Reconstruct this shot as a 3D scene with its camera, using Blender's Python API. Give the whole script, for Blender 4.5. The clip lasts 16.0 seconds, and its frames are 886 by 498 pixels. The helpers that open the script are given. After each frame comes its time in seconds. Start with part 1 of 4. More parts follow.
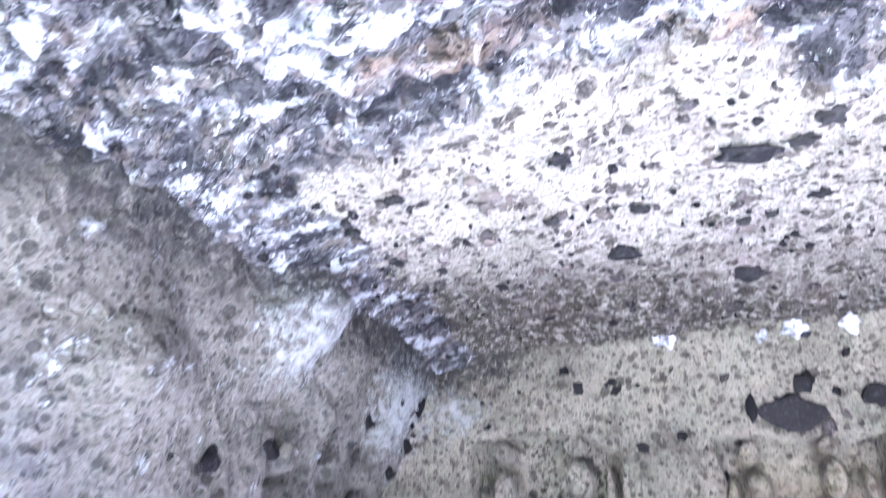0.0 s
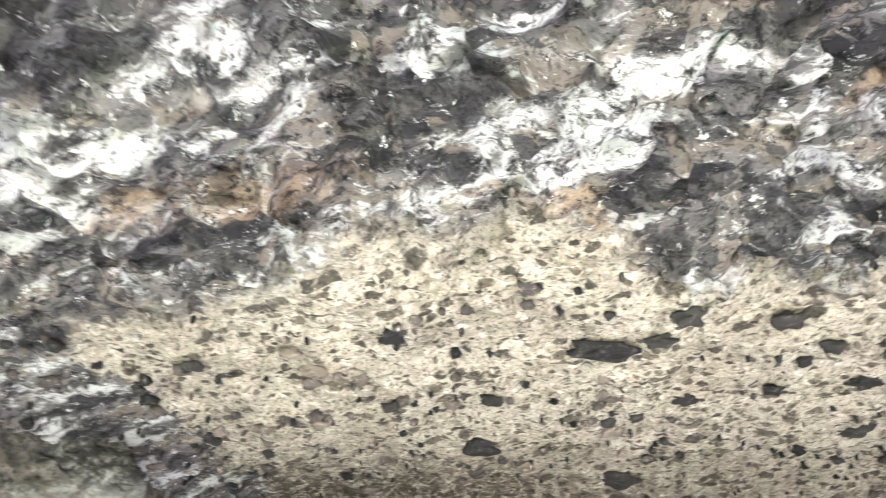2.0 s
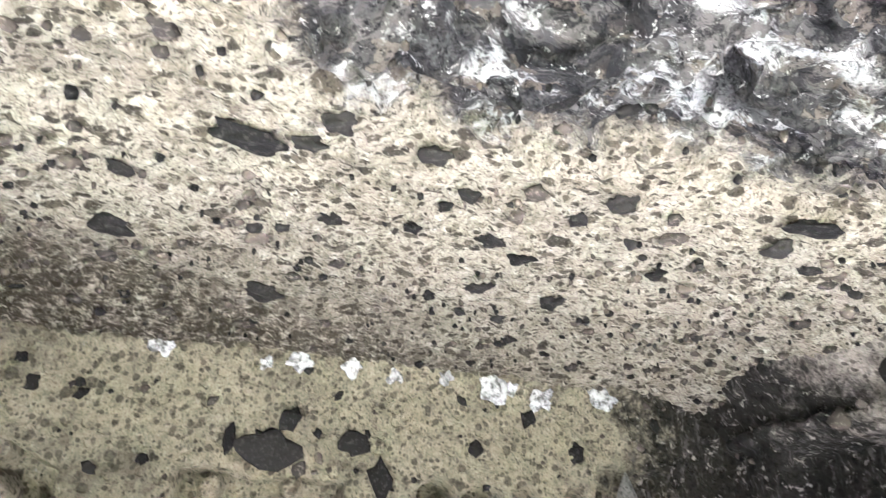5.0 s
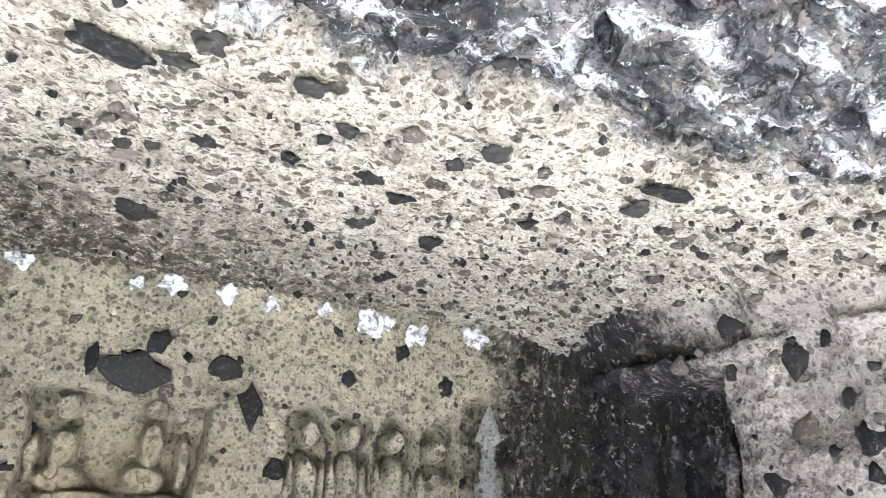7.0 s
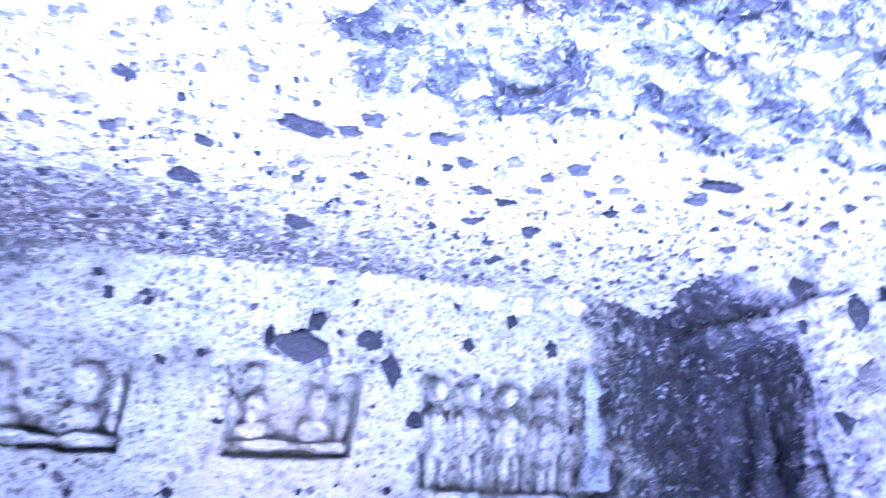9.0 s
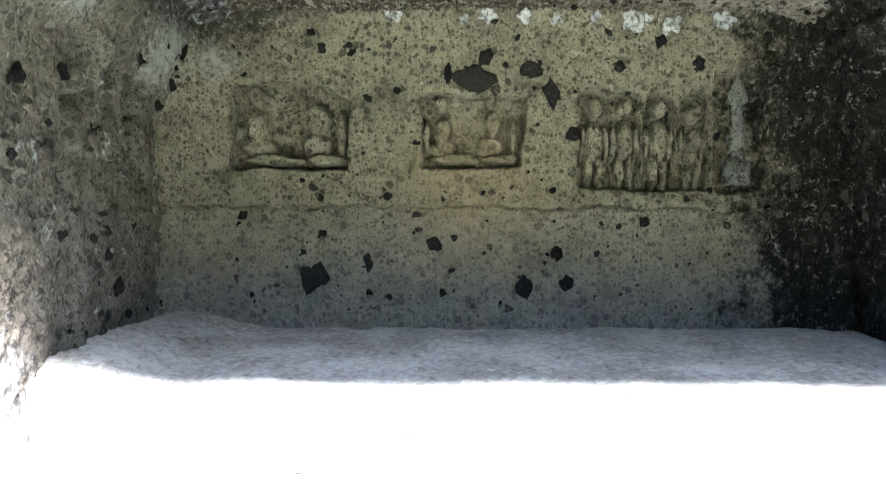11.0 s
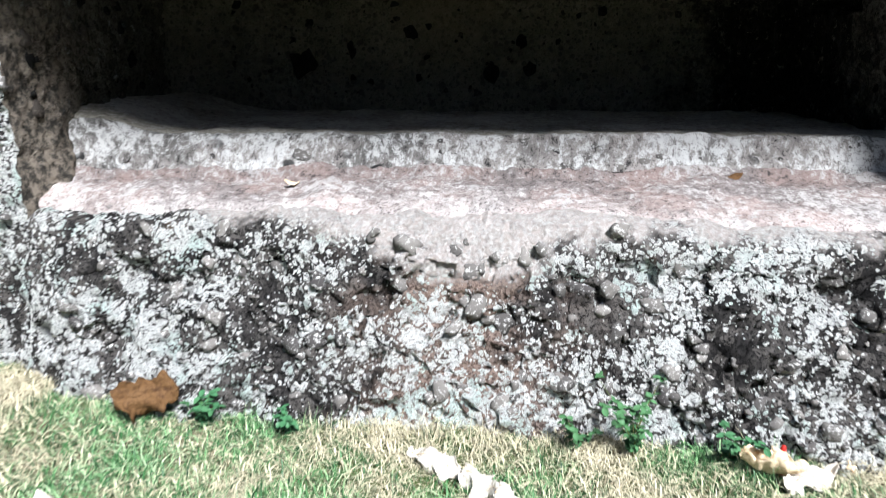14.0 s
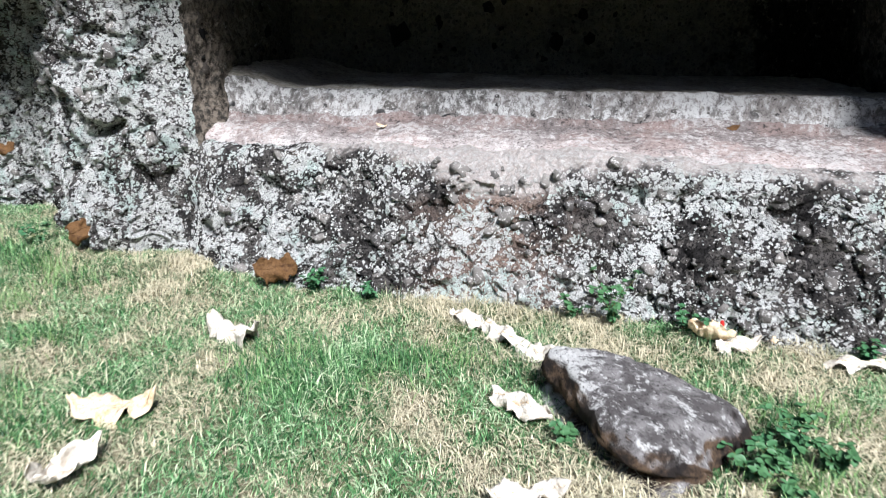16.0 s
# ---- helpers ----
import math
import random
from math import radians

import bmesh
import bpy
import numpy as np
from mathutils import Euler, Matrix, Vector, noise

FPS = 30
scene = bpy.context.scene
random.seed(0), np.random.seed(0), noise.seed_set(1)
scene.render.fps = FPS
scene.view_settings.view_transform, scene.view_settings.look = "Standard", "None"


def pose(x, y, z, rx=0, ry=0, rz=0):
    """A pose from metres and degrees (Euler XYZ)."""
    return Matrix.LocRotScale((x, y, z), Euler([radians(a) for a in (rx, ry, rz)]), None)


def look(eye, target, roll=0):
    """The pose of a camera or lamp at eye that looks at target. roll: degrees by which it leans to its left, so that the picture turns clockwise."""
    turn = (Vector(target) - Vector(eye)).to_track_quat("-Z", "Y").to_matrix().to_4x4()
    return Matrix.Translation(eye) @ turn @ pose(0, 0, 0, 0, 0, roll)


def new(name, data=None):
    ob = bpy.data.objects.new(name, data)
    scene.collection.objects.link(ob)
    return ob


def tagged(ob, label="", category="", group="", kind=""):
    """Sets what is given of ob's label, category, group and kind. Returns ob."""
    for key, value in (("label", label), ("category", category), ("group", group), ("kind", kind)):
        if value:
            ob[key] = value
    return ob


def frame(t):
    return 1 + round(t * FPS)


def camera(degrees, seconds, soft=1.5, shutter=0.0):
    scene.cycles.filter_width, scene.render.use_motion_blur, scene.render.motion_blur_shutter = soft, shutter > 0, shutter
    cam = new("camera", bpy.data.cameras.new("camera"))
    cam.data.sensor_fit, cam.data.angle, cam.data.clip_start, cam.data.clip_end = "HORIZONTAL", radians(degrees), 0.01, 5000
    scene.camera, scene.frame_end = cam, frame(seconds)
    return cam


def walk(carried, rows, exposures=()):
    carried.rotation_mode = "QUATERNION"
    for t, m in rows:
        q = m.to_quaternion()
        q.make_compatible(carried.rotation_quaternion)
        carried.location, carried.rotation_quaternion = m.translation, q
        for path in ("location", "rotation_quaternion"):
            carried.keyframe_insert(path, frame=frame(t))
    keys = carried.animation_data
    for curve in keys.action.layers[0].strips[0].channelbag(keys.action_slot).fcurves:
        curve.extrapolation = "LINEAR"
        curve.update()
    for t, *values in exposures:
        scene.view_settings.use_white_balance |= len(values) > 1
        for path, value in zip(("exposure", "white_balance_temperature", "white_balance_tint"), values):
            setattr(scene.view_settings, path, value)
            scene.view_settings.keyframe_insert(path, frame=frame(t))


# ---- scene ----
cam = camera(66.8, 16.0, soft=1.0, shutter=0.5)
PATH = [
    (0.0, pose(-0.092, -0.873, 1.845, 114.00, -0.00, 21.70)),
    (0.5, pose(-0.042, -0.751, 1.899, 121.70, -0.18, 21.62)),
    (1.0, pose(-0.025, -0.694, 1.938, 125.10, -0.25, 21.04)),
    (1.5, pose(-0.012, -0.672, 1.967, 127.26, -0.45, 17.78)),
    (2.0, pose(0.022, -0.621, 1.997, 127.94, -0.75, 12.30)),
    (2.5, pose(0.064, -0.578, 2.006, 127.86, -1.11, 5.09)),
    (3.0, pose(0.088, -0.550, 2.003, 126.49, -1.57, -1.31)),
    (3.5, pose(0.111, -0.527, 2.001, 123.80, -1.82, -5.75)),
    (4.0, pose(0.129, -0.508, 2.000, 120.74, -2.00, -8.85)),
    (4.5, pose(0.155, -0.488, 1.992, 118.23, -2.22, -11.94)),
    (5.0, pose(0.192, -0.473, 1.974, 115.39, -2.41, -14.89)),
    (7.5, pose(0.241, -0.560, 1.974, 110.13, -3.25, -25.59)),
    (8.0, pose(0.155, -0.689, 1.969, 110.04, -3.26, -25.89)),
    (8.5, pose(0.076, -0.832, 1.931, 109.44, -3.17, -24.19)),
    (9.0, pose(0.034, -0.986, 1.886, 107.07, -2.44, -15.41)),
    (9.5, pose(0.076, -1.200, 1.833, 99.63, -1.09, -4.61)),
    (10.0, pose(0.081, -1.506, 1.780, 92.70, -0.39, 0.03)),
    (12.5, pose(-0.022, -1.736, 1.335, 82.90, 0.01, 0.10)),
    (13.0, pose(0.037, -1.877, 1.295, 79.70, -0.09, 0.11)),
    (13.5, pose(0.201, -2.065, 1.251, 76.90, -0.10, 0.01)),
    (14.0, pose(0.272, -2.262, 1.279, 73.70, -0.19, 1.03)),
    (14.5, pose(0.277, -2.500, 1.275, 73.10, -0.17, 2.23)),
    (15.0, pose(0.343, -2.725, 1.299, 71.92, -0.16, 4.24)),
    (15.5, pose(0.501, -2.947, 1.298, 71.66, -0.03, 8.35)),
    (16.0, pose(0.592, -3.167, 1.319, 71.09, 0.05, 10.05)),
]
EXPOSURES = [
    (0.0, 6.85, 4700, 44), (0.5, 5.98, 6200, 25), (1.5, 6.22, 5800, 27), (4.0, 6.33, 5600, 29), (5.0, 6.42, 5500, 30),
    (8.0, 6.62, 5200, 31), (8.5, 6.75, 5200, 32), (9.0, 7.85, 3900, 60), (9.5, 7.55, 4450, 48), (10.0, 7.4, 4950, 32),
    (12.3, 2.25, 5900, 8), (13.0, 1.7, 5900, 8), (13.5, 1.35, 5950, 9), (14.0, 1.15, 5980, 10), (16.0, 0.85, 6000, 12),
]
walk(cam, PATH, EXPOSURES)

# ---- daylight ----
SUN_HEIGHT, SUN_SIDE = radians(48), radians(27)
world = bpy.data.worlds.new("world")
scene.world = world
world.use_nodes = True
sky = world.node_tree.nodes.new("ShaderNodeTexSky")
sky.sky_type = "NISHITA"
sky.sun_disc = False
sky.sun_elevation = SUN_HEIGHT
sky.sun_rotation = radians(180) - SUN_SIDE
world.node_tree.links.new(sky.outputs[0], world.node_tree.nodes["Background"].inputs[0])
world.node_tree.nodes["Background"].inputs[1].default_value = 0.05
sun_data = bpy.data.lights.new("sun", "SUN")
sun_data.energy = 5.0
sun_data.angle = radians(14)
sun_data.color = (1.0, 0.985, 0.96)
sun = new("sun", sun_data)
sun_way = Vector((math.sin(SUN_SIDE) * math.cos(SUN_HEIGHT), -math.cos(SUN_SIDE) * math.cos(SUN_HEIGHT), math.sin(SUN_HEIGHT)))
sun.matrix_world = look(sun_way * 20, (0, 0, 0))


# ---- materials ----
def blank(name, rough=0.9):
    m = bpy.data.materials.new(name)
    m.use_nodes = True
    t = m.node_tree
    b = t.nodes["Principled BSDF"]
    b.inputs["Roughness"].default_value = rough
    b.inputs["Specular IOR Level"].default_value = 0.08
    return m, t, b


def node(t, kind, **values):
    n = t.nodes.new(kind)
    for key, value in values.items():
        n.inputs[key.replace("_", " ")].default_value = value
    return n


def place(t):
    return t.nodes.new("ShaderNodeNewGeometry").outputs["Position"]


def noise_tex(t, at, scale, detail=6, rough=0.6, warp=0.0):
    n = node(t, "ShaderNodeTexNoise", Scale=scale, Detail=detail, Roughness=rough, Distortion=warp)
    t.links.new(at, n.inputs["Vector"])
    return n.outputs["Fac"]


def cells(t, at, scale, feature="F1", stretch=(1, 1, 1), out="Distance", random=1.0):
    mp = t.nodes.new("ShaderNodeMapping")
    mp.inputs["Scale"].default_value = stretch
    t.links.new(at, mp.inputs["Vector"])
    n = node(t, "ShaderNodeTexVoronoi", Scale=scale, Randomness=random)
    n.feature = feature
    t.links.new(mp.outputs[0], n.inputs["Vector"])
    return n.outputs[out]


def warped(t, at, scale, amount):
    n = node(t, "ShaderNodeTexNoise", Scale=scale, Detail=3)
    t.links.new(at, n.inputs["Vector"])
    sub = t.nodes.new("ShaderNodeVectorMath")
    sub.operation = "MULTIPLY_ADD"
    t.links.new(n.outputs["Color"], sub.inputs[0])
    sub.inputs[1].default_value = (amount,) * 3
    t.links.new(at, sub.inputs[2])
    return sub.outputs[0]


def ramp(t, fac, low, high):
    n = t.nodes.new("ShaderNodeMapRange")
    n.interpolation_type = "SMOOTHSTEP"
    n.inputs["From Min"].default_value, n.inputs["From Max"].default_value = low, high
    t.links.new(fac, n.inputs["Value"])
    return n.outputs[0]


def calc(t, what, a, b):
    n = t.nodes.new("ShaderNodeMath")
    n.operation = what
    for i, x in enumerate((a, b)):
        if isinstance(x, (int, float)):
            n.inputs[i].default_value = x
        else:
            t.links.new(x, n.inputs[i])
    return n.outputs[0]


def mix(t, fac, a, b):
    n = t.nodes.new("ShaderNodeMix")
    n.data_type = "RGBA"
    if isinstance(fac, (int, float)):
        n.inputs[0].default_value = fac
    else:
        t.links.new(fac, n.inputs[0])
    for i, x in ((6, a), (7, b)):
        if isinstance(x, tuple):
            n.inputs[i].default_value = (*x, 1)
        else:
            t.links.new(x, n.inputs[i])
    return n.outputs[2]


def axis(t, at, which):
    n = t.nodes.new("ShaderNodeSeparateXYZ")
    t.links.new(at, n.inputs[0])
    return n.outputs[which]


def relief(t, b, heights, strength=0.6, depth=0.02):
    total = None
    for h, w in heights:
        part_h = calc(t, "MULTIPLY", h, w)
        total = part_h if total is None else calc(t, "ADD", total, part_h)
    n = node(t, "ShaderNodeBump", Strength=strength, Distance=depth)
    t.links.new(total, n.inputs["Height"])
    t.links.new(n.outputs[0], b.inputs["Normal"])


def tuff_colour(t, at, pale, brown, dark, white, long=(1, 1, 1), busy=1.0):
    """Pale volcanic tuff: buff ground mass with brown mottling, rounded dark grains, pores and small white bits."""
    w = warped(t, at, 55, 0.014)
    c = mix(t, ramp(t, noise_tex(t, at, 4.5, 6, 0.65), 0.42, 0.68), pale, tuple(0.55 * x + 0.45 * y for x, y in zip(pale, brown)))
    mottle = noise_tex(t, w, 21, 9, 0.78)
    c = mix(t, calc(t, "MULTIPLY", ramp(t, mottle, 0.5, 0.6), 0.7 * busy), c, brown)
    c = mix(t, calc(t, "MULTIPLY", ramp(t, mottle, 0.45, 0.36), 0.75 * busy), c, white)
    for size, share, reach in ((62, 0.76, 0.46), (40, 0.74, 0.46), (26, 0.76, 0.44), (15, 0.86, 0.4)):
        pick = axis(t, cells(t, w, size, stretch=long, out="Color"), 0)
        blob = ramp(t, cells(t, w, size, stretch=long), reach, reach - 0.1)
        tone = mix(t, ramp(t, pick, share, 1.0), dark, tuple(0.6 * x + 0.4 * y for x, y in zip(brown, dark)))
        c = mix(t, calc(t, "MULTIPLY", calc(t, "MULTIPLY", ramp(t, pick, share, share + 0.03), blob), 0.25 + 0.67 * busy), c, tone)
    for size, low in ((22, 0.44), (36, 0.4), (60, 0.38)):
        crack = ramp(t, cells(t, w, size, "DISTANCE_TO_EDGE", stretch=long), 0.1, 0.02)
        part_of = ramp(t, noise_tex(t, at, size * 0.4, 4, 0.6), low, low + 0.14)
        c = mix(t, calc(t, "MULTIPLY", calc(t, "MULTIPLY", crack, part_of), 0.3 * busy), c, tuple(0.4 * x + 0.6 * y for x, y in zip(brown, dark)))
    fine = noise_tex(t, at, 90, 5, 0.78)
    c = mix(t, calc(t, "MULTIPLY", ramp(t, fine, 0.53, 0.6), 0.75 * busy), c, dark)
    c = mix(t, calc(t, "MULTIPLY", ramp(t, fine, 0.43, 0.34), 0.45 * busy), c, white)
    return c, fine, mottle, blob


def stain(t, at, spots):
    """1 within any of the stains (x, y, half length, half width, turn) seen in plan."""
    best = None
    for x, y, a, b, turn in spots:
        m = t.nodes.new("ShaderNodeMapping")
        m.vector_type = "TEXTURE"
        m.inputs["Location"].default_value = (x, y, 2.7)
        m.inputs["Rotation"].default_value = (0, 0, radians(turn))
        m.inputs["Scale"].default_value = (a, b, 60)
        t.links.new(at, m.inputs["Vector"])
        d = t.nodes.new("ShaderNodeVectorMath")
        d.operation = "LENGTH"
        t.links.new(m.outputs[0], d.inputs[0])
        best = d.outputs["Value"] if best is None else calc(t, "MINIMUM", best, d.outputs["Value"])
    return best


# how far in the sooty front of the ceiling reaches, at steps across the opening
SOOT_LINE = ((-1.2, 0.36), (-0.8, 0.38), (-0.55, 0.3), (-0.37, 0.21), (-0.2, 0.24), (0.0, 0.2), (0.11, 0.28), (0.24, 0.46), (0.45, 0.52), (0.7, 0.49), (1.0, 0.45), (1.3, 0.5), (1.67, 0.42), (1.95, 0.28))
WHITE_STAINS = ((-0.72, -0.3, 0.1, 0.02, 50), (-0.6, -0.2, 0.11, 0.018, 5), (-0.1, -0.22, 0.09, 0.018, 25), (-0.2, -0.12, 0.18, 0.022, 8), (0.2, -0.08, 0.2, 0.03, 3),
                (0.03, 0.02, 0.06, 0.035, 20), (-0.64, -0.06, 0.09, 0.04, -25), (-0.83, 0.1, 0.14, 0.05, 10), (0.7, 0.12, 0.1, 0.04, 10), (0.52, 0.13, 0.05, 0.03, 0),
                (0.67, 0.05, 0.07, 0.04, 30), (1.26, 0.02, 0.12, 0.06, 0), (1.06, 0.22, 0.08, 0.045, 20), (1.5, 0.2, 0.12, 0.05, -20))
RUST_STAINS = ((-0.37, 0.08, 0.15, 0.06, 12), (-0.53, 0.02, 0.09, 0.04, 0), (0.04, 0.19, 0.1, 0.02, 3), (0.12, 0.25, 0.05, 0.018, 60), (0.46, 0.05, 0.05, 0.03, 0), (-0.01, 0.31, 0.09, 0.05, 20))
DARK_STAINS = ((-0.46, -0.25, 0.11, 0.05, 10), (-0.08, -0.04, 0.11, 0.05, 5), (0.24, 0.05, 0.06, 0.04, 0), (0.41, 0.37, 0.06, 0.06, 30), (0.22, 0.38, 0.04, 0.06, 20), (-0.24, -0.11, 0.1, 0.025, -8), (0.62, 0.33, 0.07, 0.05, 0), (0.95, 0.33, 0.12, 0.05, 10))


def ceiling_material():
    m, t, b = blank("ceiling_rock")
    at = place(t)
    pale, fine, pores, grain = tuff_colour(t, at, (0.37, 0.345, 0.29), (0.15, 0.13, 0.1), (0.012, 0.011, 0.0095), (0.6, 0.575, 0.515), (0.62, 1, 1))
    w = warped(t, at, 9, 0.07)
    w = warped(t, w, 60, 0.014)
    big = noise_tex(t, w, 4.2, 8, 0.68)
    mid = noise_tex(t, w, 15, 10, 0.78)
    streaky = t.nodes.new("ShaderNodeMapping")
    streaky.inputs["Scale"].default_value = (0.55, 1.25, 1)
    t.links.new(w, streaky.inputs["Vector"])
    chunk = axis(t, cells(t, w, 11, stretch=(0.75, 1.2, 1), out="Color"), 0)
    bit = axis(t, cells(t, w, 27, stretch=(0.75, 1.2, 1), out="Color"), 0)
    soot = mix(t, calc(t, "ADD", calc(t, "MULTIPLY", chunk, 0.55), calc(t, "MULTIPLY", ramp(t, mid, 0.38, 0.62), 0.45)), (0.025, 0.026, 0.03), (0.16, 0.156, 0.15))
    soot = mix(t, calc(t, "MULTIPLY", ramp(t, big, 0.46, 0.6), 0.75), soot, (0.15, 0.145, 0.14))
    soot = mix(t, calc(t, "MULTIPLY", ramp(t, bit, 0.72, 0.8), 0.4), soot, (0.2, 0.165, 0.125))
    soot = mix(t, calc(t, "MULTIPLY", ramp(t, bit, 0.3, 0.22), 0.55), soot, (0.012, 0.0125, 0.015))
    veil = noise_tex(t, streaky.outputs[0], 7.5, 13, 0.76)
    soot = mix(t, calc(t, "MULTIPLY", ramp(t, veil, 0.515, 0.58), 0.92), soot, (0.44, 0.45, 0.455))
    soot = mix(t, calc(t, "MULTIPLY", ramp(t, veil, 0.475, 0.42), 0.85), soot, (0.014, 0.014, 0.017))
    rust = calc(t, "ADD", stain(t, w, RUST_STAINS), calc(t, "MULTIPLY", mid, 1.6))
    soot = mix(t, calc(t, "MULTIPLY", ramp(t, rust, 2.0, 1.4), 0.62), soot, mix(t, ramp(t, mid, 0.44, 0.55), (0.31, 0.235, 0.165), (0.075, 0.05, 0.036)))
    dim = calc(t, "ADD", stain(t, w, DARK_STAINS), calc(t, "MULTIPLY", mid, 1.6))
    soot = mix(t, calc(t, "MULTIPLY", ramp(t, dim, 1.95, 1.6), 0.85), soot, mix(t, ramp(t, fine, 0.45, 0.58), (0.045, 0.045, 0.046), (0.012, 0.012, 0.014)))
    chalk = calc(t, "ADD", stain(t, w, WHITE_STAINS), calc(t, "MULTIPLY", calc(t, "SUBTRACT", 1.0, veil), 3.6))
    broken = ramp(t, noise_tex(t, streaky.outputs[0], 30, 9, 0.82), 0.54, 0.46)
    soot = mix(t, calc(t, "MULTIPLY", ramp(t, chalk, 2.85, 2.15), broken), soot, (0.62, 0.625, 0.62))
    for size in (11, 27):
        crack = ramp(t, cells(t, w, size, "DISTANCE_TO_EDGE", stretch=(0.75, 1.2, 1)), 0.06, 0.01)
        soot = mix(t, calc(t, "MULTIPLY", crack, calc(t, "MULTIPLY", ramp(t, mid, 0.48, 0.58), 0.8)), soot, (0.008, 0.008, 0.009))
    soot = mix(t, calc(t, "MULTIPLY", ramp(t, noise_tex(t, at, 46, 8, 0.82), 0.53, 0.59), 0.9), soot, (0.009, 0.009, 0.011))
    soot = mix(t, ramp(t, noise_tex(t, w, 33, 9, 0.82, 0.2), 0.585, 0.63), soot, (0.55, 0.55, 0.54))
    line = t.nodes.new("ShaderNodeValToRGB")
    el = line.color_ramp.elements
    for i, (x, y) in enumerate(SOOT_LINE):
        e = el[i] if i < 2 else el.new(1.0)
        e.position = (x + 1.2) / 3.2
        e.color = (y, y, y, 1)
    across = t.nodes.new("ShaderNodeMapRange")
    across.inputs["From Min"].default_value, across.inputs["From Max"].default_value = -1.2, 2.0
    t.links.new(axis(t, at, 0), across.inputs["Value"])
    t.links.new(across.outputs[0], line.inputs[0])
    past = calc(t, "SUBTRACT", axis(t, at, 1), axis(t, line.outputs[0], 0))
    past = calc(t, "ADD", past, calc(t, "MULTIPLY", calc(t, "SUBTRACT", noise_tex(t, at, 9, 9, 0.75), 0.5), 0.5))
    side = calc(t, "MULTIPLY", ramp(t, calc(t, "ADD", axis(t, at, 0), calc(t, "MULTIPLY", big, 0.5)), -0.72, -1.0), -2.0)
    # brown stain, with the fading of light towards the back painted in
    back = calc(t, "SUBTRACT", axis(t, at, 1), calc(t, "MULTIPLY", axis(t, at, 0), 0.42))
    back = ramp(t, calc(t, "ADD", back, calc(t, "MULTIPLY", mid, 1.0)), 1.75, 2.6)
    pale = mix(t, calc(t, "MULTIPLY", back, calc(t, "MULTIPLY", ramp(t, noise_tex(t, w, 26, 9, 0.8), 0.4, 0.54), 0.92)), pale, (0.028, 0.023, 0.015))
    zone = ramp(t, calc(t, "ADD", past, side), -0.07, 0.05)
    t.links.new(mix(t, zone, soot, pale), b.inputs["Base Color"])
    relief(t, b, ((big, 1.4), (veil, 0.7), (mid, 0.8), (chunk, 0.25), (fine, 0.4), (pores, 0.5), (grain, -0.3)), 1.0, 0.06)
    return m


